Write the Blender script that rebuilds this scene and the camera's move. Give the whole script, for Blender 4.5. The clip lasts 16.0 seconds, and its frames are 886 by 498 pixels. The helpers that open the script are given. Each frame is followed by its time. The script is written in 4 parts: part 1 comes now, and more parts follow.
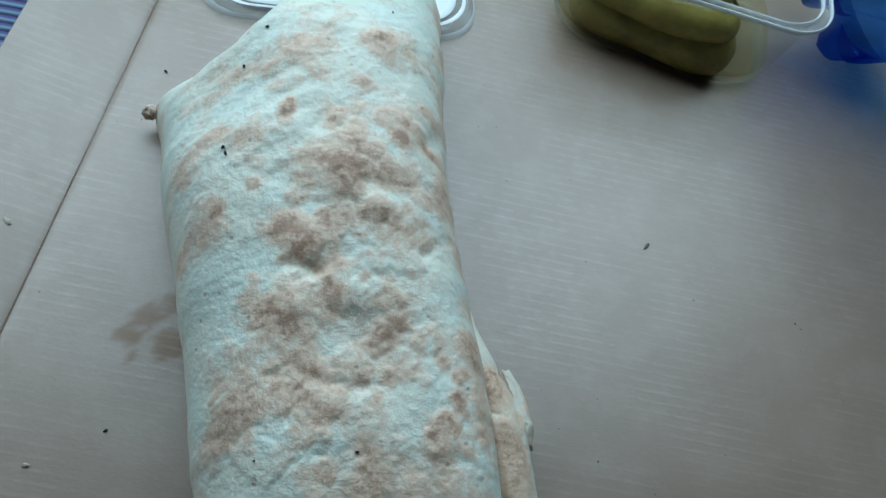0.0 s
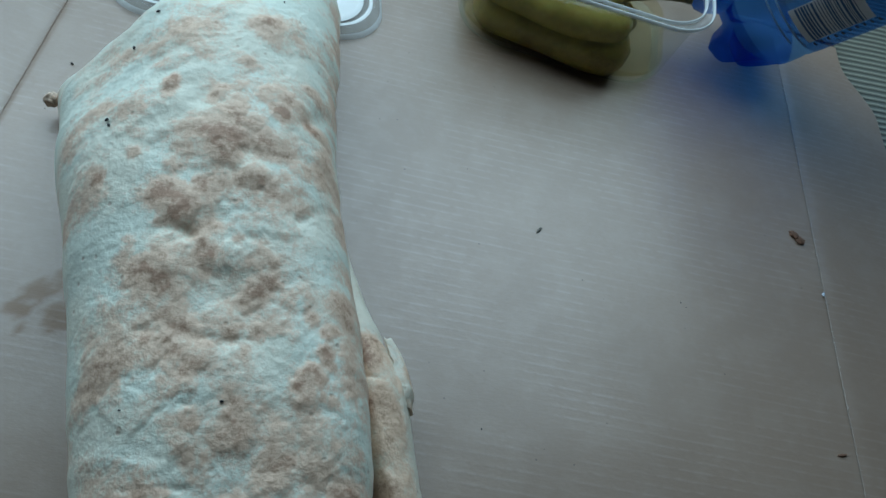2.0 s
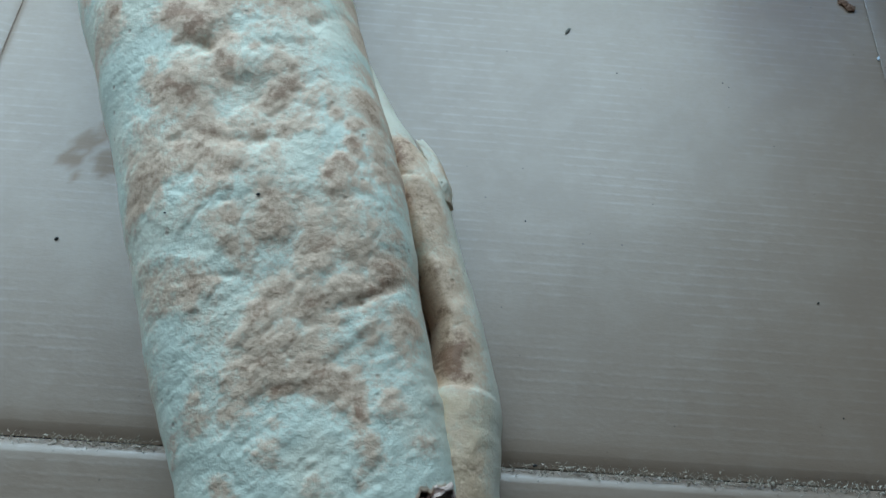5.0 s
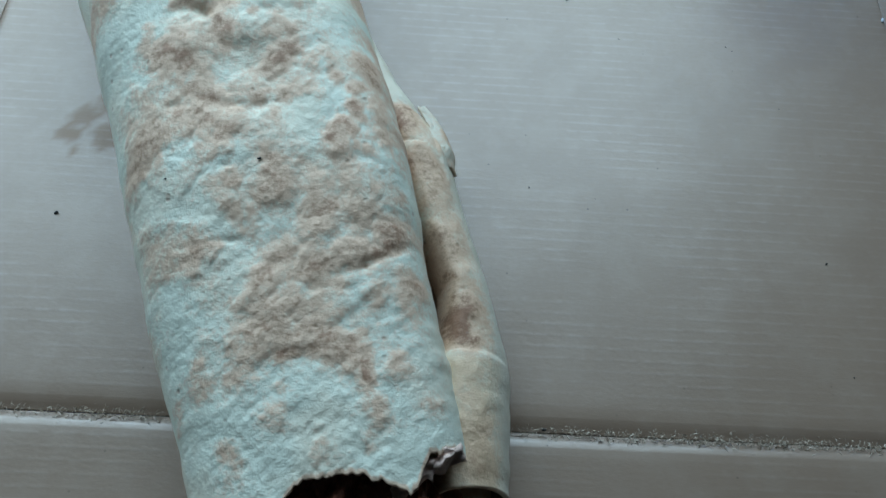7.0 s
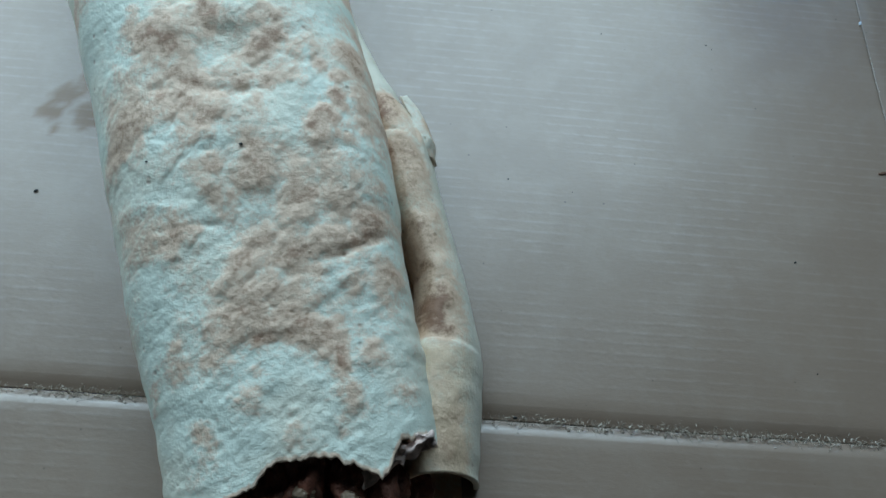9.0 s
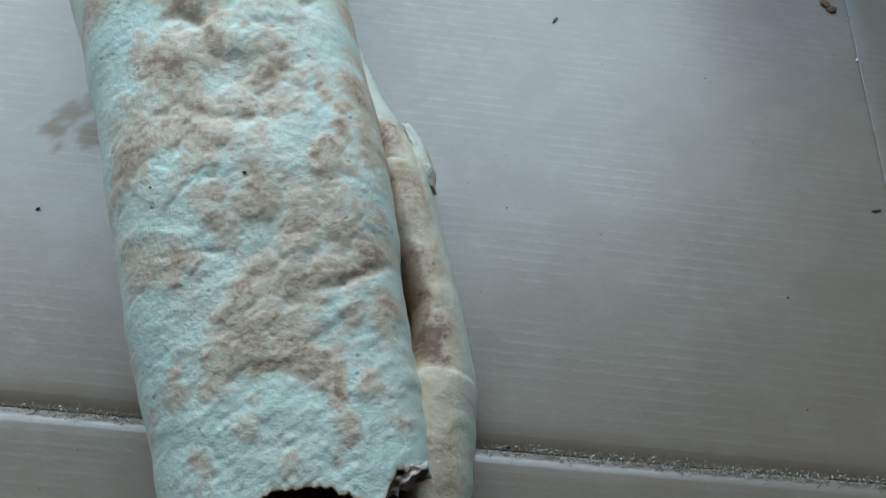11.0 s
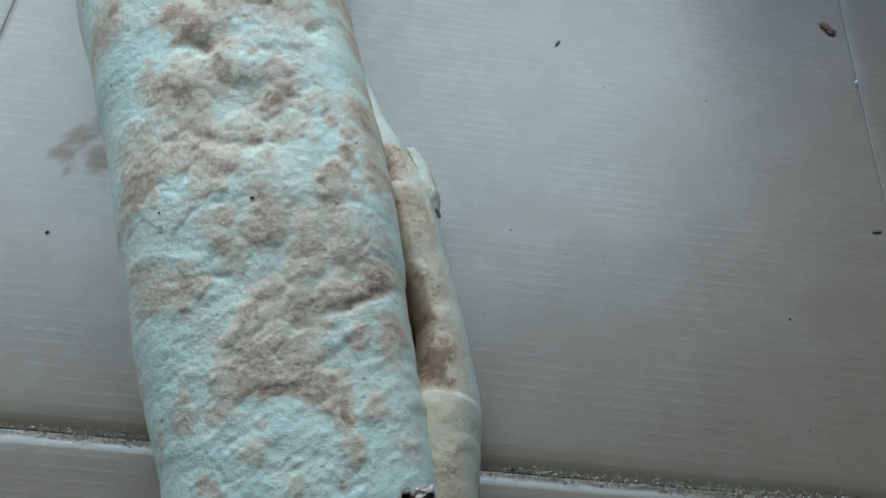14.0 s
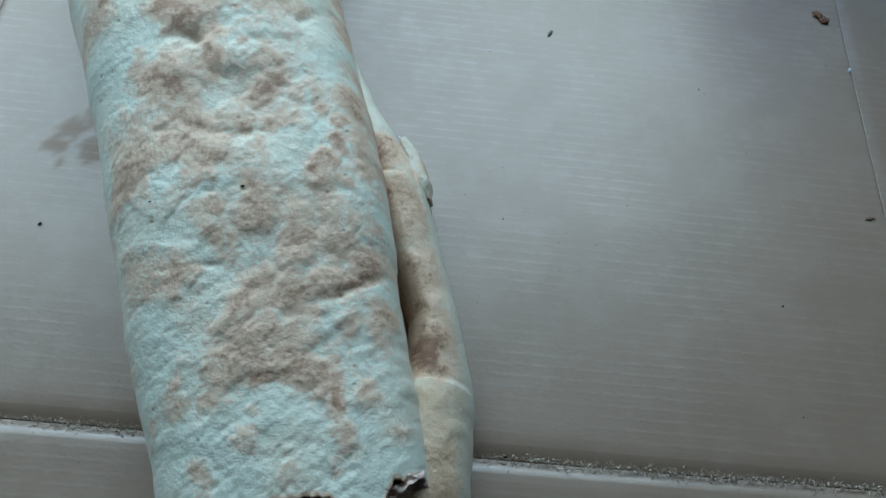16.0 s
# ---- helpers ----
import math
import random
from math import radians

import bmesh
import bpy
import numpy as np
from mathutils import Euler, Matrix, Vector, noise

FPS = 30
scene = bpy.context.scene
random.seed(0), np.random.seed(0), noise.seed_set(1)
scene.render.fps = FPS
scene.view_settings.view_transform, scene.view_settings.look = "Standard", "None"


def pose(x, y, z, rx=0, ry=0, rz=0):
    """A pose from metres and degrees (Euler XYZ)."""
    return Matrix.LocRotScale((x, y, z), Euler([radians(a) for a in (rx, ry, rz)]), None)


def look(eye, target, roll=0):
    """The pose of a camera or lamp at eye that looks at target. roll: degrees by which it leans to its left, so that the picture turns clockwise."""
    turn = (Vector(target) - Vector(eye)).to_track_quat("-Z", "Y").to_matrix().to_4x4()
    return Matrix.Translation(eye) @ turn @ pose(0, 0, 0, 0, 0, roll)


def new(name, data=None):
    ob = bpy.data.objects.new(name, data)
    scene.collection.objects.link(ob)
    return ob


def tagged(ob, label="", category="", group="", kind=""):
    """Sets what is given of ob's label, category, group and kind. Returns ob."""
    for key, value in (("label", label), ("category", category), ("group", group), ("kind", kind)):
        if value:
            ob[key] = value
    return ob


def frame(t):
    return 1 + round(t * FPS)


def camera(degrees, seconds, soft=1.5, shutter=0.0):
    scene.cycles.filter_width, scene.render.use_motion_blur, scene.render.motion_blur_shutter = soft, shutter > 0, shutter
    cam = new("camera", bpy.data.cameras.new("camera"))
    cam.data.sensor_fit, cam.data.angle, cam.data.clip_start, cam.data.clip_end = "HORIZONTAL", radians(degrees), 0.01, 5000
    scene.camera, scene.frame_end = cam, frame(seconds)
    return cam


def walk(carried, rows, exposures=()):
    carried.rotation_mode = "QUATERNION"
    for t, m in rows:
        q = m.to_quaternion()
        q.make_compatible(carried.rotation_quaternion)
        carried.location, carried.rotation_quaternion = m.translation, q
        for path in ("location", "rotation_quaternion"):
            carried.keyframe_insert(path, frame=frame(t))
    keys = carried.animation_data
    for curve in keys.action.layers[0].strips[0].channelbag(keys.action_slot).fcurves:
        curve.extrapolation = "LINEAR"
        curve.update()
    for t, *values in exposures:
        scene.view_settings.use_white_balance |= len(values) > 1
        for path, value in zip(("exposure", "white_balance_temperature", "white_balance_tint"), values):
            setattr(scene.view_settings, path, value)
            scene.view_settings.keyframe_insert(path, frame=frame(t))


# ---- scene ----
cam = camera(58.1, 16.0)
PATH = [
    (0, (0.011, -0.002, 0.247), (0.278, 1.034, -1.443), 20.6),
    (0.5, (0.015, -0.008, 0.249), (0.294, 1.097, -1.394), 21.6),
    (1, (0.03, -0.021, 0.255), (0.327, 1.129, -1.354), 22.1),
    (1.5, (0.038, -0.017, 0.256), (0.354, 1.129, -1.353), 22.2),
    (2, (0.041, -0.025, 0.25), (0.363, 1.099, -1.373), 21.4),
    (2.3, (0.044, -0.041, 0.239), (0.372, 1.06, -1.398), 19.9),
    (2.5, (0.046, -0.05, 0.235), (0.359, 1.015, -1.429), 18.7),
    (3, (0.049, -0.054, 0.236), (0.317, 0.972, -1.46), 15.7),
    (3.5, (0.053, -0.059, 0.235), (0.279, 0.941, -1.482), 12.5),
    (3.7, (0.054, -0.057, 0.237), (0.266, 0.92, -1.495), 11.7),
    (5.8, (0.059, -0.061, 0.233), (0.187, 0.875, -1.53), 6.9),
    (6, (0.057, -0.062, 0.233), (0.183, 0.876, -1.528), 6.8),
    (6.5, (0.057, -0.067, 0.229), (0.186, 0.869, -1.534), 6.3),
    (7, (0.057, -0.065, 0.228), (0.201, 0.858, -1.54), 6.9),
    (7.5, (0.056, -0.065, 0.23), (0.213, 0.842, -1.546), 8.1),
    (8, (0.057, -0.064, 0.232), (0.231, 0.823, -1.552), 9.8),
    (8.5, (0.057, -0.064, 0.233), (0.239, 0.818, -1.553), 10.6),
    (9, (0.058, -0.065, 0.232), (0.247, 0.819, -1.552), 11.3),
    (11.5, (0.056, -0.059, 0.238), (0.26, 0.845, -1.534), 13.4),
    (12, (0.057, -0.061, 0.238), (0.26, 0.854, -1.529), 12.9),
    (12.5, (0.058, -0.062, 0.238), (0.256, 0.861, -1.526), 12.2),
    (13, (0.056, -0.059, 0.239), (0.253, 0.866, -1.523), 12.1),
    (13.5, (0.054, -0.058, 0.241), (0.249, 0.871, -1.52), 12.3),
    (14, (0.055, -0.058, 0.241), (0.253, 0.867, -1.521), 12.7),
    (14.5, (0.056, -0.059, 0.241), (0.257, 0.864, -1.522), 12.8),
    (15, (0.056, -0.06, 0.24), (0.256, 0.863, -1.523), 12.7),
    (15.5, (0.057, -0.06, 0.24), (0.256, 0.861, -1.524), 12.5),
    (16, (0.058, -0.061, 0.24), (0.253, 0.861, -1.524), 12.2),
]
walk(cam, [(t, look(eye, target, roll)) for t, eye, target, roll in PATH],
     exposures=[(0, 0.0), (0.5, -0.2), (1.5, -0.2), (2.3, -0.17), (3.0, -0.05), (3.5, 0.02), (6, 0.16), (9, 0.19), (16, 0.13)])

# ---------------------------------------------------------------- light
MM = 0.001
world = bpy.data.worlds.new("daylight")
scene.world = world
world.use_nodes = True
_wt = world.node_tree
_sky = _wt.nodes.new("ShaderNodeTexSky")
_sky.sky_type = "NISHITA"
_sky.sun_disc = False
_sky.sun_elevation = radians(40)
_sky.sun_rotation = radians(160)
_wt.links.new(_sky.outputs["Color"], _wt.nodes["Background"].inputs["Color"])
_wt.nodes["Background"].inputs["Strength"].default_value = 0.10

WIN = (-1.05, 0.50, 0.10, 0.74)      # window opening: x0, x1, z0, z1 above the table
WALL_Y = 0.445
_l = bpy.data.lights.new("window_daylight", "AREA")
_l.shape, _l.size, _l.size_y = "RECTANGLE", WIN[1] - WIN[0] - 0.1, WIN[3] - WIN[2] - 0.1
_l.energy, _l.color = 8.7, (0.610, 0.86, 1.015)
_lo = new("window_daylight", _l)
_lo.matrix_world = look(((WIN[0] + WIN[1]) / 2, WALL_Y + 0.06, (WIN[2] + WIN[3]) / 2), ((WIN[0] + WIN[1]) / 2, 0, (WIN[2] + WIN[3]) / 2 - 0.40))


# ---------------------------------------------------------------- material helpers
class Nodes:
    """A small wrapper for writing node materials."""

    def __init__(self, name):
        self.mat = bpy.data.materials.new(name)
        self.mat.use_nodes = True
        self.t = self.mat.node_tree
        self.out = self.t.nodes["Material Output"]
        self.b = self.t.nodes["Principled BSDF"]

    def put(self, socket, v):
        if isinstance(v, bpy.types.NodeSocket):
            self.t.links.new(v, socket)
        elif isinstance(v, (tuple, list)) and socket.type == "RGBA":
            socket.default_value = (*v[:3], 1)
        else:
            socket.default_value = v

    def node(self, kind, **kw):
        return self.t.nodes.new(kind)

    def coord(self):
        return self.node("ShaderNodeTexCoord").outputs["Object"]

    def noise(self, scale, detail=3.0, rough=0.55, vec=None, dist=0.0):
        n = self.node("ShaderNodeTexNoise")
        n.inputs["Scale"].default_value, n.inputs["Detail"].default_value = scale, detail
        n.inputs["Roughness"].default_value, n.inputs["Distortion"].default_value = rough, dist
        self.put(n.inputs["Vector"], vec or self.coord())
        return n.outputs["Fac"]

    def stretch(self, sx, sy, sz):
        n = self.node("ShaderNodeMapping")
        n.inputs["Scale"].default_value = (sx, sy, sz)
        self.put(n.inputs["Vector"], self.coord())
        return n.outputs["Vector"]

    def math(self, op, a, b=0.0, clamp=False):
        n = self.node("ShaderNodeMath")
        n.operation, n.use_clamp = op, clamp
        self.put(n.inputs[0], a), self.put(n.inputs[1], b)
        return n.outputs[0]

    def ramp(self, v, lo, hi, a=0.0, b=1.0):
        n = self.node("ShaderNodeMapRange")
        n.interpolation_type = "SMOOTHSTEP"
        self.put(n.inputs["Value"], v)
        n.inputs["From Min"].default_value, n.inputs["From Max"].default_value = lo, hi
        self.put(n.inputs["To Min"], a), self.put(n.inputs["To Max"], b)
        return n.outputs["Result"]

    def mix(self, f, a, b):
        n = self.node("ShaderNodeMix")
        n.data_type = "RGBA"
        self.put(n.inputs[0], f), self.put(n.inputs[6], a), self.put(n.inputs[7], b)
        return n.outputs[2]

    def attr(self, name):
        n = self.node("ShaderNodeAttribute")
        n.attribute_name = name
        return n.outputs["Fac"]

    def bump(self, h, dist, strength=1.0):
        n = self.node("ShaderNodeBump")
        n.inputs["Distance"].default_value, n.inputs["Strength"].default_value = dist, strength
        self.put(n.inputs["Height"], h)
        self.put(self.b.inputs["Normal"], n.outputs["Normal"])

    def done(self, color, rough=0.6, **more):
        self.put(self.b.inputs["Base Color"], color)
        self.put(self.b.inputs["Roughness"], rough)
        for k, v in more.items():
            self.put(self.b.inputs[k.replace("_", " ")], v)
        return self.mat


def plain(name, color, rough=0.6, spread=0.12, scale=60, bump=0.0, **more):
    n = Nodes(name)
    v = n.noise(scale, 4)
    w = n.noise(scale * 7, 3)
    f = n.math("ADD", n.math("MULTIPLY", v, 0.7), n.math("MULTIPLY", w, 0.3))
    dark = tuple(c * (1 - spread) for c in color)
    light = tuple(min(1, c * (1 + spread)) for c in color)
    if bump:
        n.bump(f, bump)
    return n.done(n.mix(n.ramp(f, 0.3, 0.7), dark, light), rough, **more)


def clear(name, tint, gloss=0.06, ior=1.45):
    """Thin clear plastic: tinted see-through with a sheen at grazing angles."""
    n = Nodes(name)
    tr, gl, mx, fr = (n.node(k) for k in ("ShaderNodeBsdfTransparent", "ShaderNodeBsdfGlossy", "ShaderNodeMixShader", "ShaderNodeFresnel"))
    n.put(tr.inputs["Color"], tint)
    gl.inputs["Roughness"].default_value = gloss
    fr.inputs["IOR"].default_value = ior
    n.t.links.new(fr.outputs[0], mx.inputs[0])
    n.t.links.new(tr.outputs[0], mx.inputs[1])
    n.t.links.new(gl.outputs[0], mx.inputs[2])
    n.t.links.new(mx.outputs[0], n.out.inputs["Surface"])
    return n.mat


def milky(name, tint, body, share):
    """Clear plastic that also scatters a share of the light."""
    n = Nodes(name)
    tr, mx = n.node("ShaderNodeBsdfTransparent"), n.node("ShaderNodeMixShader")
    n.put(tr.inputs["Color"], tint)
    n.done(body, 0.14)
    mx.inputs[0].default_value = share
    n.t.links.new(tr.outputs[0], mx.inputs[1])
    n.t.links.new(n.b.outputs[0], mx.inputs[2])
    n.t.links.new(mx.outputs[0], n.out.inputs["Surface"])
    return n.mat


def cardboard_material():
    n = Nodes("cardboard")
    sep = n.node("ShaderNodeSeparateXYZ")
    n.put(sep.inputs[0], n.coord())
    wob = n.noise(14, 2)
    ph = n.math("ADD", n.math("MULTIPLY", sep.outputs["Y"], 2 * math.pi / 0.0037), n.math("MULTIPLY", wob, 0.5))
    flute = n.math("SINE", ph)
    patch = n.ramp(n.noise(26, 2, vec=n.stretch(0.8, 1.0, 1)), 0.34, 0.62)
    streak = n.noise(300, 2, vec=n.stretch(0.6, 1, 1))
    fib = n.noise(900, 4, 0.7, vec=n.stretch(0.5, 1, 1))
    cloud = n.noise(9, 4)
    ridge = n.math("MULTIPLY", n.math("POWER", n.math("MULTIPLY", n.math("ADD", flute, 1.0), 0.5), 7.0),
                   n.math("MULTIPLY", patch, n.ramp(n.noise(190, 2, vec=n.stretch(0.9, 1, 1)), 0.34, 0.56)))
    h = n.math("ADD", n.math("MULTIPLY", n.math("MULTIPLY", n.math("POWER", n.math("MULTIPLY", n.math("ADD", flute, 1.0), 0.5), 4.0), n.math("MULTIPLY", patch, n.ramp(n.noise(150, 2, vec=n.stretch(0.9, 1, 1)), 0.28, 0.52))), 0.19),
               n.math("ADD", n.math("MULTIPLY", streak, 0.16), n.math("MULTIPLY", fib, 0.6)))
    n.bump(h, 0.00010, 0.8)
    c = n.mix(n.ramp(cloud, 0.3, 0.7), (0.272, 0.190, 0.143), (0.318, 0.226, 0.172))
    c = n.mix(n.ramp(fib, 0.35, 0.75, 0.0, 0.45), c, (0.28, 0.19, 0.132))
    c = n.mix(n.ramp(streak, 0.55, 0.8, 0.0, 0.10), c, (0.50, 0.385, 0.31))
    c = n.mix(n.ramp(n.noise(70, 3, 0.6), 0.42, 0.68, 0.0, 0.30), c, (0.36, 0.275, 0.22))
    # tiny dark specks of recycled pulp
    vo = n.node("ShaderNodeTexVoronoi")
    vo.inputs["Scale"].default_value = 150
    n.put(vo.inputs["Vector"], n.coord())
    speck = n.ramp(vo.outputs["Distance"], 0.035, 0.075, 1.0, 0.0)
    pick = n.node("ShaderNodeSeparateColor")
    n.put(pick.inputs[0], vo.outputs["Color"])
    speck = n.math("MULTIPLY", speck, n.ramp(pick.outputs[0], 0.62, 0.80))
    c = n.mix(n.math("MULTIPLY", speck, 0.75), c, (0.12, 0.08, 0.06))
    # soaked grease patches
    grease = n.attr("grease")
    c = n.mix(n.math("MULTIPLY", grease, 0.72), c, (0.21, 0.105, 0.045))
    rough = n.math("SUBTRACT", n.ramp(fib, 0.3, 0.7, 0.32, 0.44), n.math("MULTIPLY", ridge, 0.05))
    spec = n.math("ADD", n.math("MULTIPLY", ridge, 0.32), n.math("SUBTRACT", 1.0, n.math("MULTIPLY", grease, 0.6)))
    # Ridge tops are also lightened in colour, a painted addition to their sheen.
    c = n.mix(n.math("MULTIPLY", ridge, 0.12), c, (0.47, 0.36, 0.29))
    return n.done(c, rough, Specular_IOR_Level=spec)


def bread_material(name, pale, tan, dark):
    n = Nodes(name)
    toast = n.attr("toast")
    grain = n.noise(420, 5, 0.65)
    mid = n.noise(130, 4, 0.6, dist=0.3)
    pores = n.noise(1500, 3, 0.6)
    f = n.math("ADD", toast, n.math("MULTIPLY", n.math("SUBTRACT", grain, 0.5), 0.80))
    f = n.math("ADD", f, n.math("MULTIPLY", n.math("SUBTRACT", mid, 0.5), 0.45))
    f = n.math("ADD", f, n.math("MULTIPLY", n.math("SUBTRACT", n.noise(850, 3, 0.7), 0.5), 1.1))
    pale2 = n.mix(n.ramp(mid, 0.3, 0.7), tuple(v * 0.93 for v in pale), pale)
    cream = n.noise(45, 3, 0.5)
    pale2 = n.mix(n.ramp(cream, 0.40, 0.60, 0, 0.60), pale2, (0.80, 0.745, 0.61))
    c = n.mix(n.ramp(f, 0.08, 0.85), pale2, tan)
    c = n.mix(n.ramp(f, 0.78, 1.45), c, dark)
    c = n.mix(n.ramp(grain, 0.62, 0.8, 0, 0.22), c, (0.72, 0.68, 0.58))
    c = n.mix(n.ramp(pores, 0.64, 0.78, 0, 0.30), c, dark)
    pit = n.node("ShaderNodeTexVoronoi")
    pit.inputs["Scale"].default_value = 230
    n.put(pit.inputs["Vector"], n.coord())
    pick = n.node("ShaderNodeSeparateColor")
    n.put(pick.inputs[0], pit.outputs["Color"])
    pits = n.math("MULTIPLY", n.ramp(pit.outputs["Distance"], 0.06, 0.22, 1.0, 0.0), n.ramp(pick.outputs[0], 0.70, 0.90))
    c = n.mix(n.math("MULTIPLY", pits, 0.55), c, dark)
    c = n.mix(n.math("MULTIPLY", n.attr("golden"), n.ramp(mid, 0.25, 0.6, 0.2, 0.55)), c, (0.78, 0.60, 0.41))
    h = n.math("ADD", n.math("MULTIPLY", grain, 1.25), n.math("ADD", n.math("MULTIPLY", mid, 0.55), n.math("MULTIPLY", pores, 0.40)))
    h = n.math("SUBTRACT", h, n.math("MULTIPLY", pits, 0.5))
    n.bump(h, 0.0010, 0.40)
    return n.done(c, 0.62, Specular_IOR_Level=0.5)


CARD = cardboard_material()
BREAD = bread_material("toasted_flatbread", (0.74, 0.795, 0.695), (0.71, 0.515, 0.385), (0.42, 0.25, 0.17))
CRUST = bread_material("browned_flatbread", (0.78, 0.74, 0.63), (0.72, 0.505, 0.36), (0.33, 0.18, 0.115))
CARD_EDGE = plain("torn_paper_fibre", (0.52, 0.45, 0.38), 0.8, 0.25, 800, 0.0002)
PALE = plain("pale_crumb", (0.50, 0.42, 0.33), 0.8, 0.3, 500, 0.0003)
SEED = plain("black_seed", (0.012, 0.011, 0.011), 0.5, 0.3, 900)
CRUMB = plain("browned_crumb", (0.20, 0.10, 0.06), 0.7, 0.4, 500, 0.0004)
HERB = plain("dried_herb", (0.13, 0.12, 0.10), 0.7, 0.3, 500)
TIP = plain("browned_bread_tip", (0.60, 0.45, 0.35), 0.75, 0.35, 350, 0.0005)
MEAT = plain("grilled_meat", (0.23, 0.085, 0.055), 0.40, 0.6, 260, 0.0012)
SCRAP = plain("torn_bread_inside", (0.60, 0.45, 0.40), 0.8, 0.35, 260, 0.0006)
SAUCE = plain("pale_sauce_and_onion", (0.34, 0.24, 0.17), 0.35, 0.2, 200, 0.0004)
CLEAR = milky("clear_plastic", (0.94, 0.95, 0.93), (0.55, 0.53, 0.42), 0.05)
# The whitish share paints in window light gathered by the clear rim.
RIM = milky("clear_plastic_rim", (0.90, 0.94, 0.95), (0.85, 0.88, 0.88), 0.14)
# Mostly white: a painted glint for the edges of clear plastic.
BEAD = milky("painted_edge_glint", (0.90, 0.94, 0.95), (0.88, 0.91, 0.92), 0.62)
BRINE = milky("olive_brine", (0.95, 0.91, 0.74), (0.29, 0.235, 0.085), 0.06)
BLUE = milky("blue_bottle_plastic", (0.46, 0.75, 1.0), (0.015, 0.06, 0.28), 0.12)
BLUE_THICK = milky("thick_blue_plastic", (0.18, 0.50, 0.98), (0.006, 0.018, 0.18), 0.32)
CAP = plain("blue_cap_plastic", (0.02, 0.07, 0.45), 0.35)
LABEL = milky("blue_label_film", (0.42, 0.66, 0.9), (0.07, 0.22, 0.50), 0.32)
LABEL_PRINT = plain("label_print", (0.16, 0.30, 0.48), 0.45)
LABEL_PALE = milky("pale_label_film", (0.62, 0.80, 0.92), (0.16, 0.30, 0.46), 0.35)
INK_BLUE = plain("blue_label_ink", (0.05, 0.13, 0.30), 0.5)
LABEL_WHITE = plain("label_white", (0.66, 0.72, 0.80), 0.45, 0.05)
INK = plain("barcode_ink", (0.02, 0.022, 0.03), 0.5)
# Opaque white stands for the window mirrored in clear tray plastic.
TRAY = plain("tray_window_reflection", (0.80, 0.82, 0.82), 0.16, 0.03, 30)
WALL = plain("wall_paint", (0.17, 0.166, 0.155), 0.85, 0.05, 4)
FLOOR = plain("floor_wood", (0.20, 0.13, 0.08), 0.5, 0.25, 6)
WHITE = plain("window_paint", (0.75, 0.75, 0.73), 0.4, 0.04)
PANE = clear("window_glass", (0.97, 0.98, 0.98), 0.02)
OLIVE = plain("pickled_pepper_skin", (0.235, 0.185, 0.045), 0.25, 0.25, 90, 0.0006, Subsurface_Weight=0.25, Subsurface_Scale=0.004)
OLIVE_LIGHT = plain("pickled_pepper_light", (0.33, 0.265, 0.065), 0.22, 0.25, 80, 0.0006, Subsurface_Weight=0.25, Subsurface_Scale=0.004)
STEM = plain("pepper_stem", (0.22, 0.17, 0.06), 0.5, 0.35, 200, 0.0003)


def cloth_material():
    n = Nodes("ribbed_tablecloth")
    sep = n.node("ShaderNodeSeparateXYZ")
    n.put(sep.inputs[0], n.coord())
    s = n.math("SINE", n.math("ADD", n.math("MULTIPLY", sep.outputs["Y"], 2 * math.pi / 0.0042), n.math("MULTIPLY", n.noise(30, 2), 3.0)))
    w = n.noise(1100, 2)
    n.bump(n.math("ADD", s, n.math("MULTIPLY", w, 0.6)), 0.0006, 0.9)
    # One grey green cloth; bluer light on its left half is painted as colour.
    side = n.ramp(sep.outputs["X"], -0.05, 0.05)
    base = n.mix(n.ramp(s, -0.3, 0.6), (0.12, 0.13, 0.11), (0.27, 0.28, 0.225))
    blue = n.mix(n.ramp(s, -0.3, 0.6), (0.09, 0.07, 0.22), (0.14, 0.26, 0.33))
    return n.done(n.mix(side, blue, base), 0.85)


CLOTH = cloth_material()


# ---------------------------------------------------------------- mesh helpers
def part(name, bm, material, parent=None, label="", smooth=True):
    me = bpy.data.meshes.new(name)
    bm.to_mesh(me)
    bm.free()
    me.materials.append(material)
    if smooth:
        me.shade_smooth()
    ob = new(name, me)
    ob.parent = parent
    return tagged(ob, label)


def thing(name, label, category, at=None, group="", kind=""):
    e = new(name)
    e.empty_display_size = 0.01
    if at is not None:
        e.matrix_world = at
    return tagged(e, label, category, group, kind)


def box(x0, x1, y0, y1, z0, z1, bevel=0.0, seg=2):
    bm = bmesh.new()
    bmesh.ops.create_cube(bm, size=1)
    for v in bm.verts:
        v.co = Vector((x0 + (v.co.x + 0.5) * (x1 - x0), y0 + (v.co.y + 0.5) * (y1 - y0), z0 + (v.co.z + 0.5) * (z1 - z0)))
    if bevel:
        bmesh.ops.bevel(bm, geom=bm.edges[:], offset=bevel, segments=seg, affect="EDGES", profile=0.5)
    return bm


def grid_mesh(P, close_u=False):
    """A bmesh sheet over an array of points (rows, columns, 3)."""
    bm = bmesh.new()
    r, c = P.shape[:2]
    vs = [bm.verts.new(p) for p in P.reshape(-1, 3)]
    for i in range(r - 1):
        for j in range(c if close_u else c - 1):
            k = (j + 1) % c
            bm.faces.new((vs[i * c + j], vs[i * c + k], vs[(i + 1) * c + k], vs[(i + 1) * c + j]))
    return bm


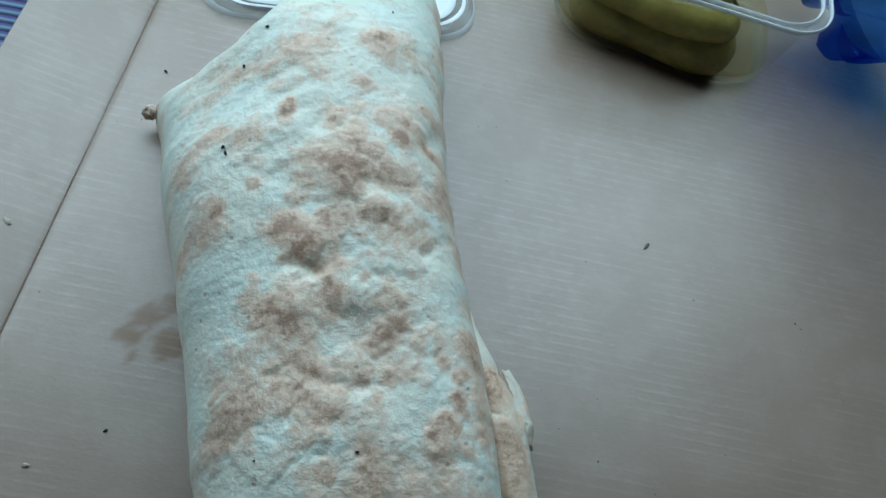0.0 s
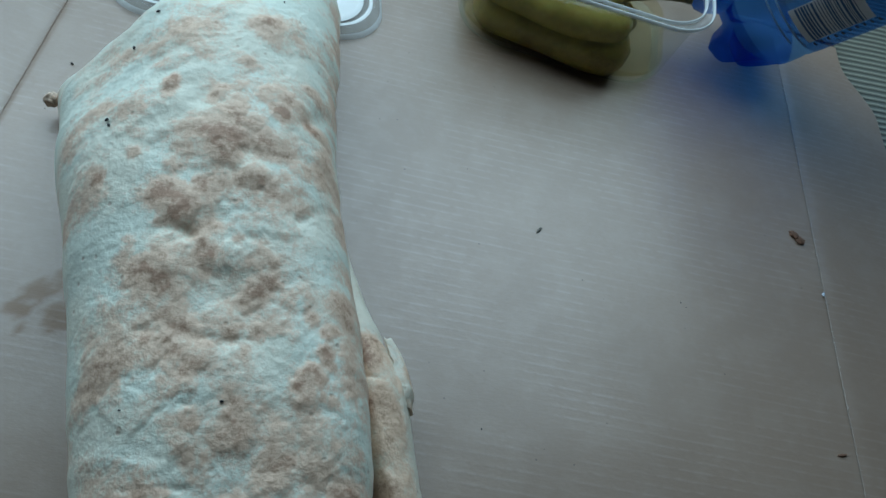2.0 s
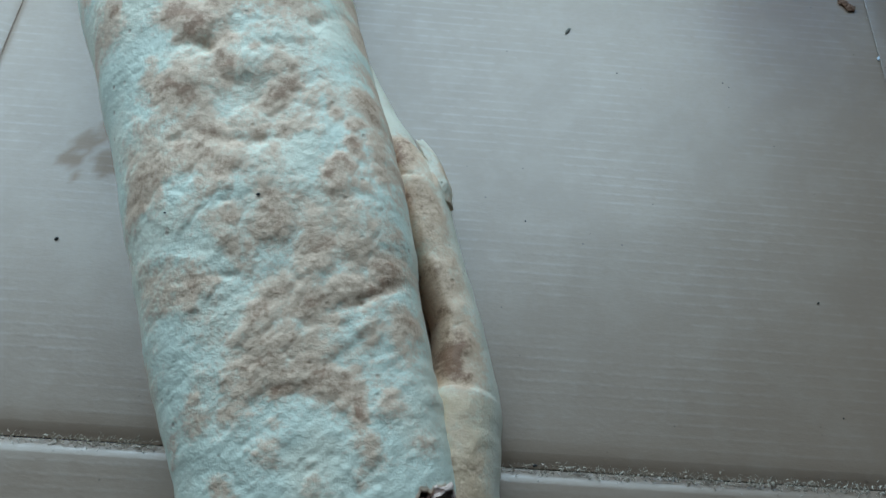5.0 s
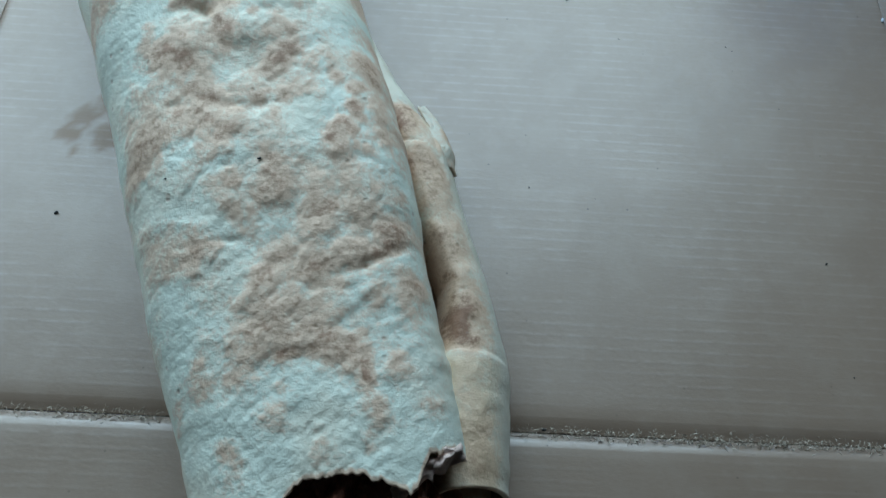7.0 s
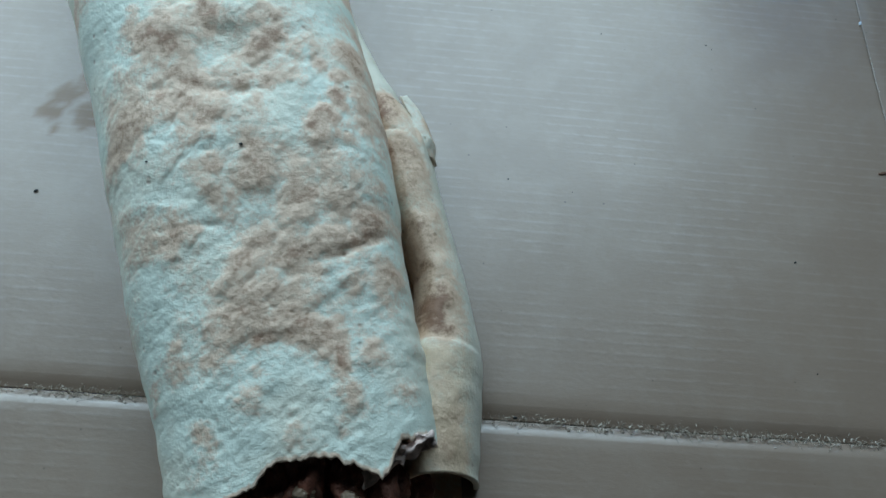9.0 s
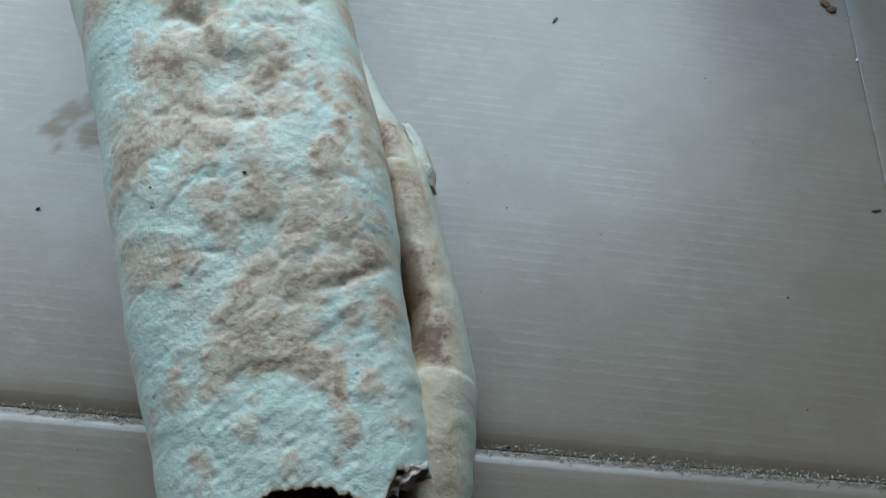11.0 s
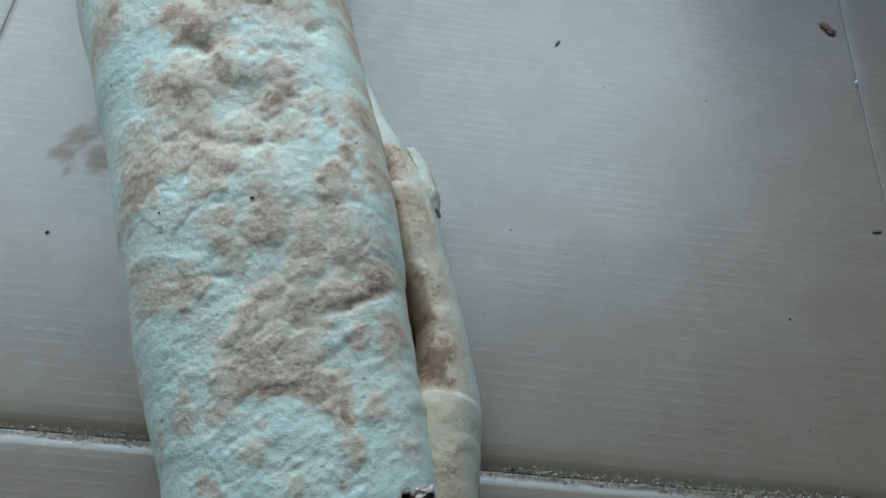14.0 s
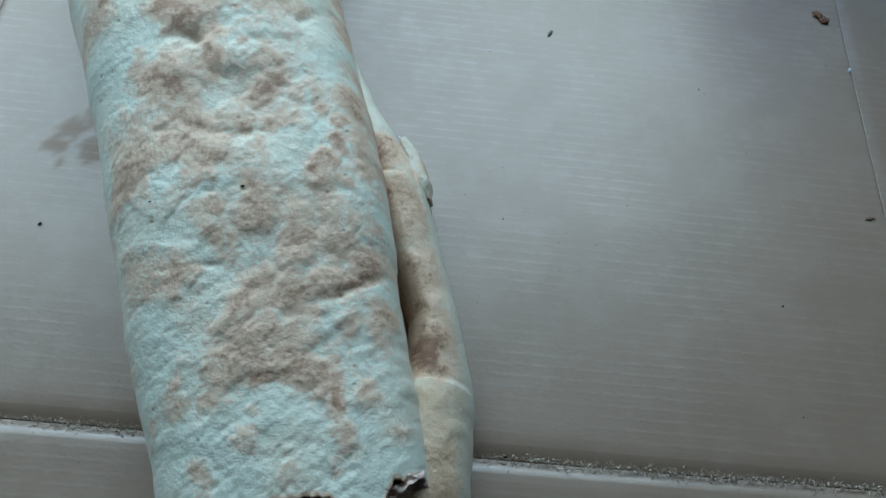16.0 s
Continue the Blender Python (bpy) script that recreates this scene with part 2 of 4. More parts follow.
def sheet(name, P, material, parent, label="", values=None, thick=0.0):
    """A large sheet straight from arrays, with a per-point value layer."""
    r, c = P.shape[:2]
    me = bpy.data.meshes.new(name)
    i, j = np.meshgrid(np.arange(r - 1), np.arange(c - 1), indexing="ij")
    a = (i * c + j).ravel()
    me.from_pydata(P.reshape(-1, 3).tolist(), [], np.stack([a, a + 1, a + c + 1, a + c], 1).tolist())
    if values is not None:
        for key, val in values.items():
            layer = me.attributes.new(key, "FLOAT", "POINT")
            layer.data.foreach_set("value", np.ascontiguousarray(val, dtype=np.float32).ravel())
    me.materials.append(material)
    me.shade_smooth()
    ob = new(name, me)
    ob.parent = parent
    if thick:
        m = ob.modifiers.new("thickness", "SOLIDIFY")
        m.thickness, m.offset = thick, -1
    return tagged(ob, label)


def tube(points, radii, n=12, squash=1.0):
    """A round tube along points, closed at both ends."""
    pts = [Vector(p) for p in points]
    rows = []
    for i, p in enumerate(pts):
        d = (pts[min(i + 1, len(pts) - 1)] - pts[max(i - 1, 0)]).normalized()
        a = d.cross(Vector((0.05, 0.1, 1))).normalized()
        b = a.cross(d).normalized()
        rows.append([p + a * math.cos(w) * radii[i] + b * math.sin(w) * radii[i] * squash for w in (2 * math.pi * k / n for k in range(n))])
    bm = grid_mesh(np.array([[tuple(v) for v in row] for row in rows]), True)
    bm.verts.ensure_lookup_table()
    bm.faces.new(bm.verts[:n][::-1])
    bm.faces.new(bm.verts[-n:])
    bmesh.ops.recalc_face_normals(bm, faces=bm.faces[:])
    return bm


def vnoise(x, y, size, seed):
    """Smooth value noise from -1 to 1, with lumps of that size."""
    rng = np.random.RandomState(seed)
    tab = rng.uniform(-1, 1, (64, 64))
    u, v = x / size + 31.7, y / size + 17.3
    i, j = np.floor(u).astype(int), np.floor(v).astype(int)
    f, g = u - i, v - j
    f, g = f * f * f * (f * (6 * f - 15) + 10), g * g * g * (g * (6 * g - 15) + 10)
    t = lambda a, b: tab[a % 64, b % 64]
    return (t(i, j) * (1 - f) + t(i + 1, j) * f) * (1 - g) + (t(i, j + 1) * (1 - f) + t(i + 1, j + 1) * f) * g


def fbm(x, y, size, seed, octaves=4):
    s, a = 0, 1.0
    for k in range(octaves):
        s = s + a * vnoise(x + 0.37 * y * (k % 2), y - 0.29 * x * (k % 2), size, seed + k)
        size, a = size / 2, a / 2
    return s / 1.9


def smooth01(v):
    v = np.clip(v, 0, 1)
    return v * v * (3 - 2 * v)


# ---------------------------------------------------------------- the room
def room():
    x0, x1, y0, z0, z1 = -1.6, 2.0, -2.2, -0.75, 1.95
    tagged(part("floor", box(x0, x1, y0, WALL_Y, z0 - 0.1, z0), FLOOR, None, "dark wooden room floor", False), "", "floor", "", "structure")
    tagged(part("ceiling", box(x0, x1, y0, WALL_Y, z1, z1 + 0.1), WALL, None, "plain painted ceiling", False), "", "ceiling", "", "structure")
    tagged(part("wall_west", box(x0 - 0.15, x0, y0, WALL_Y + 0.15, z0 - 0.1, z1 + 0.1), WALL, None, "plain painted room wall", False), "", "wall", "", "structure")
    tagged(part("wall_east", box(x1, x1 + 0.15, y0, WALL_Y + 0.15, z0 - 0.1, z1 + 0.1), WALL, None, "plain painted room wall", False), "", "wall", "", "structure")
    tagged(part("wall_south", box(x0, x1, y0 - 0.15, y0, z0 - 0.1, z1 + 0.1), WALL, None, "plain painted room wall", False), "", "wall", "", "structure")
    bm = bmesh.new()
    for a, b, c, d in ((x0, WIN[0], z0 - 0.1, z1 + 0.1), (WIN[1], x1, z0 - 0.1, z1 + 0.1), (WIN[0], WIN[1], z0 - 0.1, WIN[2]), (WIN[0], WIN[1], WIN[3], z1 + 0.1)):
        m = box(a, b, WALL_Y, WALL_Y + 0.15, c, d)
        me = bpy.data.meshes.new("piece")
        m.to_mesh(me)
        m.free()
        bm.from_mesh(me)
        bpy.data.meshes.remove(me)
    tagged(part("wall_north", bm, WALL, None, "plain painted wall with a window opening", False), "", "wall", "", "structure")
    win = thing("window_1", "white framed window letting daylight in", "window", None, "", "structure")
    for a, b, c, d in ((WIN[0], WIN[0] + 0.05, WIN[2], WIN[3]), (WIN[1] - 0.05, WIN[1], WIN[2], WIN[3]),
                       (WIN[0] + 0.05, WIN[1] - 0.05, WIN[2], WIN[2] + 0.05), (WIN[0] + 0.05, WIN[1] - 0.05, WIN[3] - 0.05, WIN[3])):
        part("window_frame", box(a, b, WALL_Y + 0.08, WALL_Y + 0.13, c, d, 0.003), WHITE, win)
    p = part("pane", box(WIN[0] + 0.05, WIN[1] - 0.05, WALL_Y + 0.10, WALL_Y + 0.106, WIN[2] + 0.05, WIN[3] - 0.05), PANE, win, "", False)
    p.visible_shadow = False


room()

# ---------------------------------------------------------------- table and cloth
CLOTH_TOP = -0.0085
table = thing("table", "wooden table under a ribbed cloth", "table")
part("tabletop", box(-0.55, 0.85, -0.45, WALL_Y - 0.02, -0.045, CLOTH_TOP - 0.003, 0.004), FLOOR, table)
for lx in (-0.5, 0.8):
    for ly in (-0.4, 0.37):
        part("leg", box(lx - 0.03, lx + 0.03, ly - 0.03, ly + 0.03, -0.75, -0.045, 0.004), FLOOR, table)
_x, _y = np.meshgrid(np.linspace(-0.56, 0.86, 120), np.linspace(-0.46, WALL_Y - 0.01, 120))
_P = np.stack([_x, _y, CLOTH_TOP - 0.0002 + 0.0008 * fbm(_x, _y, 0.09, 40)], -1)
tagged(sheet("tablecloth", _P, CLOTH, None, "ribbed grey green tablecloth on the table, its left half tinted for bluer light", None, 0.0015), "", "tablecloth")

# ---------------------------------------------------------------- flattened pizza box
BOX = pose(-0.0935, 0.0090, 0, 0, 0, -4.5)       # front left corner of the middle panel
BW, BD, BT = 0.337, 0.345, 0.0030                # panel width, depth, board thickness


def board(name, x0, x1, y0, y1, parent, tilt=None, edge_of=(), res=0.004, label=""):
    """A sheet of board with rounded crease edges; tilt: (axis, position, slope)."""
    nx, ny = max(4, int((x1 - x0) / res)), max(4, int((y1 - y0) / res))
    def axis(a, b, n):
        t = np.linspace(a, b, n)
        fine = np.array([0.0003, 0.0008, 0.0014, 0.0022, 0.0032, 0.0045])
        return np.unique(np.concatenate([t, a + fine, b - fine]))
    x, y = np.meshgrid(axis(x0, x1, nx), axis(y0, y1, ny))
    z = 0.00035 * fbm(x, y, 0.05, 7, 3)
    for side, drop, width in edge_of:
        d = {"w": x - x0, "e": x1 - x, "s": y - y0, "n": y1 - y}[side]
        z = z - drop * np.exp(-(d / width) ** 1.4)
    if tilt:
        ax, pos, slope = tilt
        d = np.abs((x if ax == "x" else y) - pos)
        z = z + slope * d
    g = np.zeros_like(x)
    return x, y, z, g


pizza_box = thing("pizza_box", "plain brown corrugated cardboard pizza box, opened flat", "cardboard box", BOX)


def grease_blob(x, y, blobs):
    g = np.zeros_like(x)
    for bx, by, r, a in blobs:
        wx, wy = x + 0.004 * fbm(x, y, 0.006, 61), y + 0.004 * fbm(x, y, 0.006, 71)
        d = np.hypot(wx - bx, wy - by) / r
        g = np.maximum(g, a * smooth01((1.15 - d) / 0.5))
    return g


_inv = BOX.inverted()


def on_box(px, py):
    v = _inv @ Vector((px * MM, py * MM, 0))
    return v.x, v.y


_x, _y, _z, _g = board("base_panel", 0, BW, 0, BD, pizza_box, None, (("s", 0.0017, 0.0028), ("w", 0.0007, 0.0012), ("e", 0.0001, 0.0008)), 0.0022)
_g = grease_blob(_x, _y, [(*on_box(-50, 101), 0.0042, 0.85), (*on_box(-45, 109), 0.0046, 0.85), (*on_box(-37, 99), 0.0060, 0.85), (*on_box(-46, 94), 0.0026, 0.7), (*on_box(-38, 113), 0.006, 0.8)])
sheet("base_panel", np.stack([_x, _y, _z], -1), CARD, pizza_box, "greyish brown corrugated panel with grease stains", {"grease": _g}, BT)
_x, _y, _z, _g = board("front_flap", -0.002, BW + 0.002, -0.16, -0.0003, pizza_box, None, (("n", 0.0021, 0.0022), ("n", -0.0003, 0.006)))
sheet("front_flap", np.stack([_x, _y, _z + 0.0002], -1), CARD, pizza_box, "", {"grease": _g}, BT)
_x, _y, _z, _g = board("side_flap", -0.0395, -0.0002, 0.006, BD - 0.004, pizza_box, ("x", -0.0002, 0.25), (("e", 0.0007, 0.0012),))
_g = grease_blob(_x, _y, [(*on_box(-82, 103), 0.005, 0.45), (*on_box(-93, 155), 0.0022, 0.35)])
sheet("side_flap", np.stack([_x, _y, _z], -1), CARD, pizza_box, "", {"grease": _g}, BT)
_x, _y, _z, _g = board("side_flap", BW + 0.0004, BW + 0.054, 0.006, BD, pizza_box, ("x", BW, -0.05), (("w", 0.0004, 0.0030),))
_x = BW + (_x - BW) * (1 - 0.25 * smooth01((_y - 0.292) / 0.040))      # the flap's far corner is cut back
sheet("side_flap", np.stack([_x, _y, _z], -1), CARD, pizza_box, "", {"grease": _g}, BT)
_x, _y, _z, _g = board("back_flap", -0.03, BW + 0.040, BD + 0.0012, BD + 0.055, pizza_box, None, (("s", 0.001, 0.0015),))
sheet("back_flap", np.stack([_x, _y, _z], -1), CARD, pizza_box, "", {"grease": _g}, BT)


for a, b, c, d, z in ((-0.006, 0.006, 0.006, BD - 0.004, -0.0009), (BW - 0.005, BW + 0.005, 0.006, BD - 0.02, -0.0008)):
    part("score_line", box(a, b, c, d, z - 0.0008, z, 0.0003), CARD, pizza_box, "scored fold of the board")


def fibre_bits():
    """Frayed paper along the scored crease."""
    rng = random.Random(5)
    bm = bmesh.new()
    def bit(x, y, z, s):
        d = Vector((rng.uniform(-1, 1), rng.uniform(-1, 1), rng.uniform(-0.2, 0.6))).normalized() * s
        e = Vector((rng.uniform(-1, 1), rng.uniform(-1, 1), rng.uniform(0, 1))).normalized() * s * 0.45
        f = Vector((0, 0, s * 0.5))
        p = Vector((x, y, z))
        v = [bm.verts.new(q) for q in (p - d, p + e, p + d, p + f)]
        for a, b, c in ((0, 1, 3), (1, 2, 3), (2, 0, 3), (0, 2, 1)):
            bm.faces.new((v[a], v[b], v[c]))
    for k in range(5200):
        x = rng.uniform(0.002, BW - 0.002)
        if fbm(np.array(x), np.array(0.0), 0.03, 90, 2) < rng.uniform(-1.0, 0.3):
            continue
        bit(x, rng.gauss(-0.0006, 0.0011), -0.0014 + rng.uniform(0, 0.0017), rng.uniform(0.0002, 0.0009))
    for k in range(60):
        bit(BW + rng.gauss(0, 0.0005), rng.uniform(0.05, 0.30), 0.0002, rng.uniform(0.0003, 0.0008))
    return bm


tagged(part("frayed_fibre", fibre_bits(), CARD_EDGE, pizza_box, "pale frayed paper along the crease", False), "", "", "", "stuff")

# ---------------------------------------------------------------- the wrap
LEFT_Y, LEFT_X = [-40, -25, -7, 28, 46, 76, 105, 130, 150, 173, 184, 260], [8, 4, -1, -11.8, -17, -25.7, -34, -43, -49.5, -55, -60, -64]
RIGHT_Y, RIGHT_X = [-40, -22, 7, 28, 53, 75, 97, 121, 150, 181, 238, 264], [82, 80, 75.5, 71, 68.5, 65, 60.5, 55, 48.5, 45.5, 42, 36]
TOP_Y, TOP_Z = [-40, -20, 20, 60, 90, 145, 190, 230, 265], [32, 35, 41, 48.5, 52, 61, 61, 54, 44]
TORN_X, TORN_Y = [2, 8, 20, 25, 32, 44, 51, 57, 59, 63, 71, 74, 77], [-40, -37, -33, -30.5, -25, -24, -26, -29, -27, -20.5, -18, -22, -24]
END_X, END_Y = [-62, -45, -33, -26, -17, -7, 14, 29, 38], [183, 190, 198, 207, 221, 233, 253, 266, 267]

# toasted patches as short strokes: x0, y0, x1, y1, radius, strength
TOAST_TIP = [(-33, 171, -16, 170, 2.6, 0.5), (-17, 172, -9, 179, 3.3, 0.7), (-8, 175, -2, 182, 3.7, 0.75), (-4, 171, -2, 168, 2, 0.6), (-1, 185, 4, 196, 2.1, 0.4), (-10, 173, -10, 173, 1.6, 0.9), (-14, 162, -8, 164, 2, 0.5), (-9, 150, -8, 156, 1.6, 1.2), (-42, 165, -30, 165, 1.8, 0.35), (-30, 146, -11, 149, 2.8, 0.5), (-21, 142, -17, 144, 2.3, 0.8), (-35, 140, -36, 135, 2.8, 0.45), (-23, 120, -23, 120, 1.5, 1), (-28, 121, -24, 113, 3.5, 0.45), (-30, 115, -31, 112, 2.3, 0.7), (-14, 128, -14, 128, 1.5, 0.8), (-20, 135, -13, 135, 1.5, 0.35), (-25, 112, -25, 112, 1.9, 0.6)]
TOAST_CORNER = [(15, 189, 12, 188, 2.1, 0.9), (18, 188, 24, 194, 3.4, 0.55), (18, 182, 21, 182, 2.9, 0.8), (26, 187, 28, 185, 1.9, 0.7), (12, 169, 12, 169, 1.8, 0.8), (5, 152, 6, 155, 2.3, 0.85), (11, 158, 11, 158, 2, 0.5), (21, 157, 26, 157, 3.1, 0.65), (33, 168, 36, 168, 1.8, 0.7), (24, 151, 27, 150, 1.5, 1.2), (34, 152, 36, 152, 1.4, 1.2), (31, 156, 28, 154, 3.2, 0.5), (40, 143, 40, 132, 1.9, 0.45)]
TOAST_BLISTER = [(13, 150, 12, 144, 3.1, 0.8), (-1, 135, 3, 137, 3.4, 0.75), (10, 135, 12, 135, 3.7, 1), (6, 132, 8, 138, 3.7, 0.7), (19, 143, 16, 144, 2.3, 0.7), (24, 137, 27, 136, 3.7, 0.75), (-2, 131, -0, 128, 2.2, 0.6), (4, 129, 13, 130, 2.8, 0.6), (-2, 125, -2, 125, 2.2, 0.9), (12, 129, 12, 129, 1.5, 1), (8, 120, 8, 120, 2.5, 0.9), (7, 115, 12, 120, 3.2, 0.6), (-2, 115, 4, 112, 3.6, 1), (3, 110, 3, 110, 2.9, 1.1), (-2, 107, 5, 107, 1.6, 0.8), (22, 125, 20, 124, 3.3, 0.85)]
TOAST_SHOULDER = [(31, 126, 28, 120, 2.9, 0.65), (33, 133, 37, 133, 2.2, 0.6), (18, 116, 29, 117, 2.5, 0.5), (25, 111, 36, 118, 2.1, 0.45), (20, 109, 33, 111, 2.8, 0.35), (11, 106, 12, 97, 2.8, 0.9), (12, 98, 12, 98, 2.6, 1.0), (15, 96, 15, 96, 2.4, 0.7), (20, 104, 20, 104, 1.1, 0.9), (19, 98, 29, 99, 3.1, 0.4), (26, 98, 29, 99, 1.7, 0.65), (27, 88, 30, 93, 2.4, 0.75), (-10, 100, -10, 94, 1.8, 0.6), (-10, 95, -10, 95, 1.6, 0.8), (2, 98, 6, 94, 3.9, 0.8), (-6, 90, 1, 88, 2.8, 1.1)]
TOAST_SHOULDER2 = [(-0, 88, -0, 88, 1.7, 1.2), (6, 86, 4, 91, 2.6, 0.6), (-4, 92, 1, 95, 2.5, 0.8)]
TOAST_MIDDLE = [(5, 84, 6, 77, 3.2, 0.65), (10, 77, 13, 75, 2.5, 0.8), (-1, 81, -6, 77, 4.7, 0.5), (-14, 80, -15, 77, 3, 0.5), (-3, 68, -8, 64, 4.6, 0.7), (6, 70, 0, 67, 3.2, 0.7), (-10, 63, -10, 69, 3.2, 0.85), (10, 68, 14, 68, 3.8, 0.7), (7, 67, 7, 67, 1.4, 0.8), (13, 62, 9, 60, 2.7, 0.5), (22, 84, 27, 86, 2.1, 0.5), (20, 80, 21, 78, 3.9, 0.35), (23, 76, 30, 78, 1.8, 0.75), (37, 80, 31, 77, 1.8, 0.65), (39, 89, 39, 89, 3.2, 0.45), (40, 79, 40, 79, 2.5, 0.4)]
TOAST_SEAM = [(44, 83, 44, 83, 1.4, 1), (51, 92, 54, 88, 2.2, 0.7), (48, 80, 50, 82, 1.1, 0.8), (49, 74, 50, 71, 1.4, 1.15), (46, 66, 45, 62, 3.4, 1.15), (50, 61, 52, 60, 1.7, 0.9), (41, 61, 43, 67, 1.4, 0.6), (55, 78, 57, 65, 1.6, 0.6), (28, 70, 28, 70, 1.6, 0.7), (27, 68, 29, 60, 3.4, 0.35), (26, 59, 32, 60, 2.4, 0.5), (29, 54, 28, 50, 4, 0.75), (31, 57, 31, 57, 2, 0.7), (39, 49, 39, 44, 3.3, 0.8), (42, 44, 42, 44, 1.6, 0.8), (51, 50, 51, 44, 3.6, 0.75)]
TOAST_FRONT = [(5, 54, 9, 58, 2, 0.4), (17, 51, 17, 51, 1.7, 0.7), (12, 51, 16, 52, 2, 0.45), (-11, 56, -12, 54, 2.5, 0.6), (-3, 56, 2, 51, 3.5, 0.3), (10, 49, 15, 46, 2.4, 0.35), (19, 44, 21, 38, 2, 0.4), (18, 38, 18, 38, 1.7, 0.35), (8, 38, -8, 40, 2.3, 0.45), (11, 33, -5, 35, 2.6, 0.6), (14, 34, 8, 33, 1.3, 0.8), (6, 29, -3, 30, 2.3, 0.45), (28, 30, 32, 32, 2.3, 0.5), (30, 30, 30, 30, 1.6, 0.7), (41, 39, 37, 36, 2.9, 0.45), (54, 54, 54, 54, 2, 0.5)]
TOAST_FRONT_SEAM = [(46, 53, 46, 53, 1.7, 0.4), (57, 39, 58, 35, 2.6, 0.9), (55, 32, 55, 32, 1.6, 0.9), (61, 38, 61, 38, 1.3, 0.5), (58, 46, 58, 46, 1.7, 0.4), (46, 30, 50, 31, 2.6, 0.85), (38, 29, 37, 26, 3.2, 0.7), (38, 26, 44, 27, 2.6, 0.6), (30, 24, 31, 27, 2.6, 0.5), (26, 24, 24, 18, 3.2, 0.65), (23, 23, 23, 23, 1.6, 0.7), (33, 20, 28, 15, 3.2, 0.6), (43, 22, 46, 23, 1.6, 0.7), (55, 19, 54, 20, 2.2, 0.75), (62, 26, 63, 17, 2, 0.6), (44, 18, 38, 15, 3.2, 0.55)]
TOAST_MOUTH = [(21, 8, 31, 12, 2.8, 0.7), (35, 10, 44, 8, 3.1, 0.75), (31, 9, 41, 10, 2.5, 0.7), (30, 5, 34, 6, 1.1, 0.8), (48, 8, 50, 3, 2.5, 0.9), (51, 4, 53, -1, 1.5, 1), (61, 3, 59, 1, 1.8, 0.8), (52, -2, 52, -4, 1.4, 0.7), (53, -8, 55, -11, 2.1, 0.6), (52, -8, 52, -8, 1.2, 0.8), (21, 1, 20, -0, 2.5, 0.75), (21, 6, 21, 6, 3.1, 0.5), (10, 4, 10, 4, 1.4, 0.6), (10, 0, 11, -2, 2.2, 0.55), (31, -2, 30, -3, 1.2, 0.45), (29, -10, 30, -11, 2, 0.75)]
TOAST_MOUTH2 = [(19, -17, 20, -19, 2, 0.7), (41, -18, 42, -20, 2.1, 0.45), (53, -18, 53, -18, 0.8, 0.8), (69, -8, 69, -8, 1.9, 0.45), (4, -4, 4, -9, 1.3, 0.4), (20, -24, 20, -24, 2.2, 0.35), (18, -28, 18, -28, 2.2, 0.4), (2, -24, 2, -24, 1.8, 0.5), (64, 19, 65, 23, 2.2, 0.5), (62, 22, 60, 18, 1.6, 0.4), (52, -16, 55, -8, 1.2, 0.3)]
TOAST = TOAST_TIP + TOAST_CORNER + TOAST_BLISTER + TOAST_SHOULDER + TOAST_SHOULDER2 + TOAST_MIDDLE + TOAST_SEAM + TOAST_FRONT + TOAST_FRONT_SEAM + TOAST_MOUTH + TOAST_MOUTH2
# valleys pressed between the blisters: x0, y0, x1, y1, half width, depth
VALLEYS = [(-1, 105, 6, 104, 2.2, 1.5), (6, 104, 14, 110, 2, 1.2), (7, 103, 10, 97, 2, 1.0), (36, 114, 46, 126, 1.6, 1.2), (34, 153, 40, 166, 2.2, 3), (-11, 107, -15, 97, 4, 0.8), (8, 94, 19, 92, 2, 1.0), (-7, 130, 2, 151, 4, 1), (2, 151, 16, 165, 3, 0.8), (7, 217, 14, 225, 1.2, 0.8), (16, 132, 30, 134, 2, 0.8), (25, 146, 36, 144, 2.5, 1.2), (2, 100, 7, 103, 1.5, 1), (-33, 151, -10, 169, 3, 0.5)]
VALLEYS_FRONT = [(14, 74, 23, 74, 1.8, 0.8), (23, 74, 31, 76, 1.8, 0.7), (10, 56, 16, 55, 0.6, 0.7), (4, 34, 18, 35, 1.2, 0.6), (27, 27, 34, 30, 1.2, 0.6), (52, 28, 64, 35, 1.4, 1.5), (55, 33, 59, 33, 1.2, 0.8), (8, 68, 5, 64, 1.2, 0.7), (-15, 59, -5, 59, 1.4, 0.7), (6, 76, 15, 73, 1.5, 0.7), (30, 90, 28, 79, 2, 0.6), (37, 34, 28, 29, 1.2, 0.4), (42, 37, 64, 44, 2, 0.4), (43, 25, 49, 28, 1.2, 0.4)]
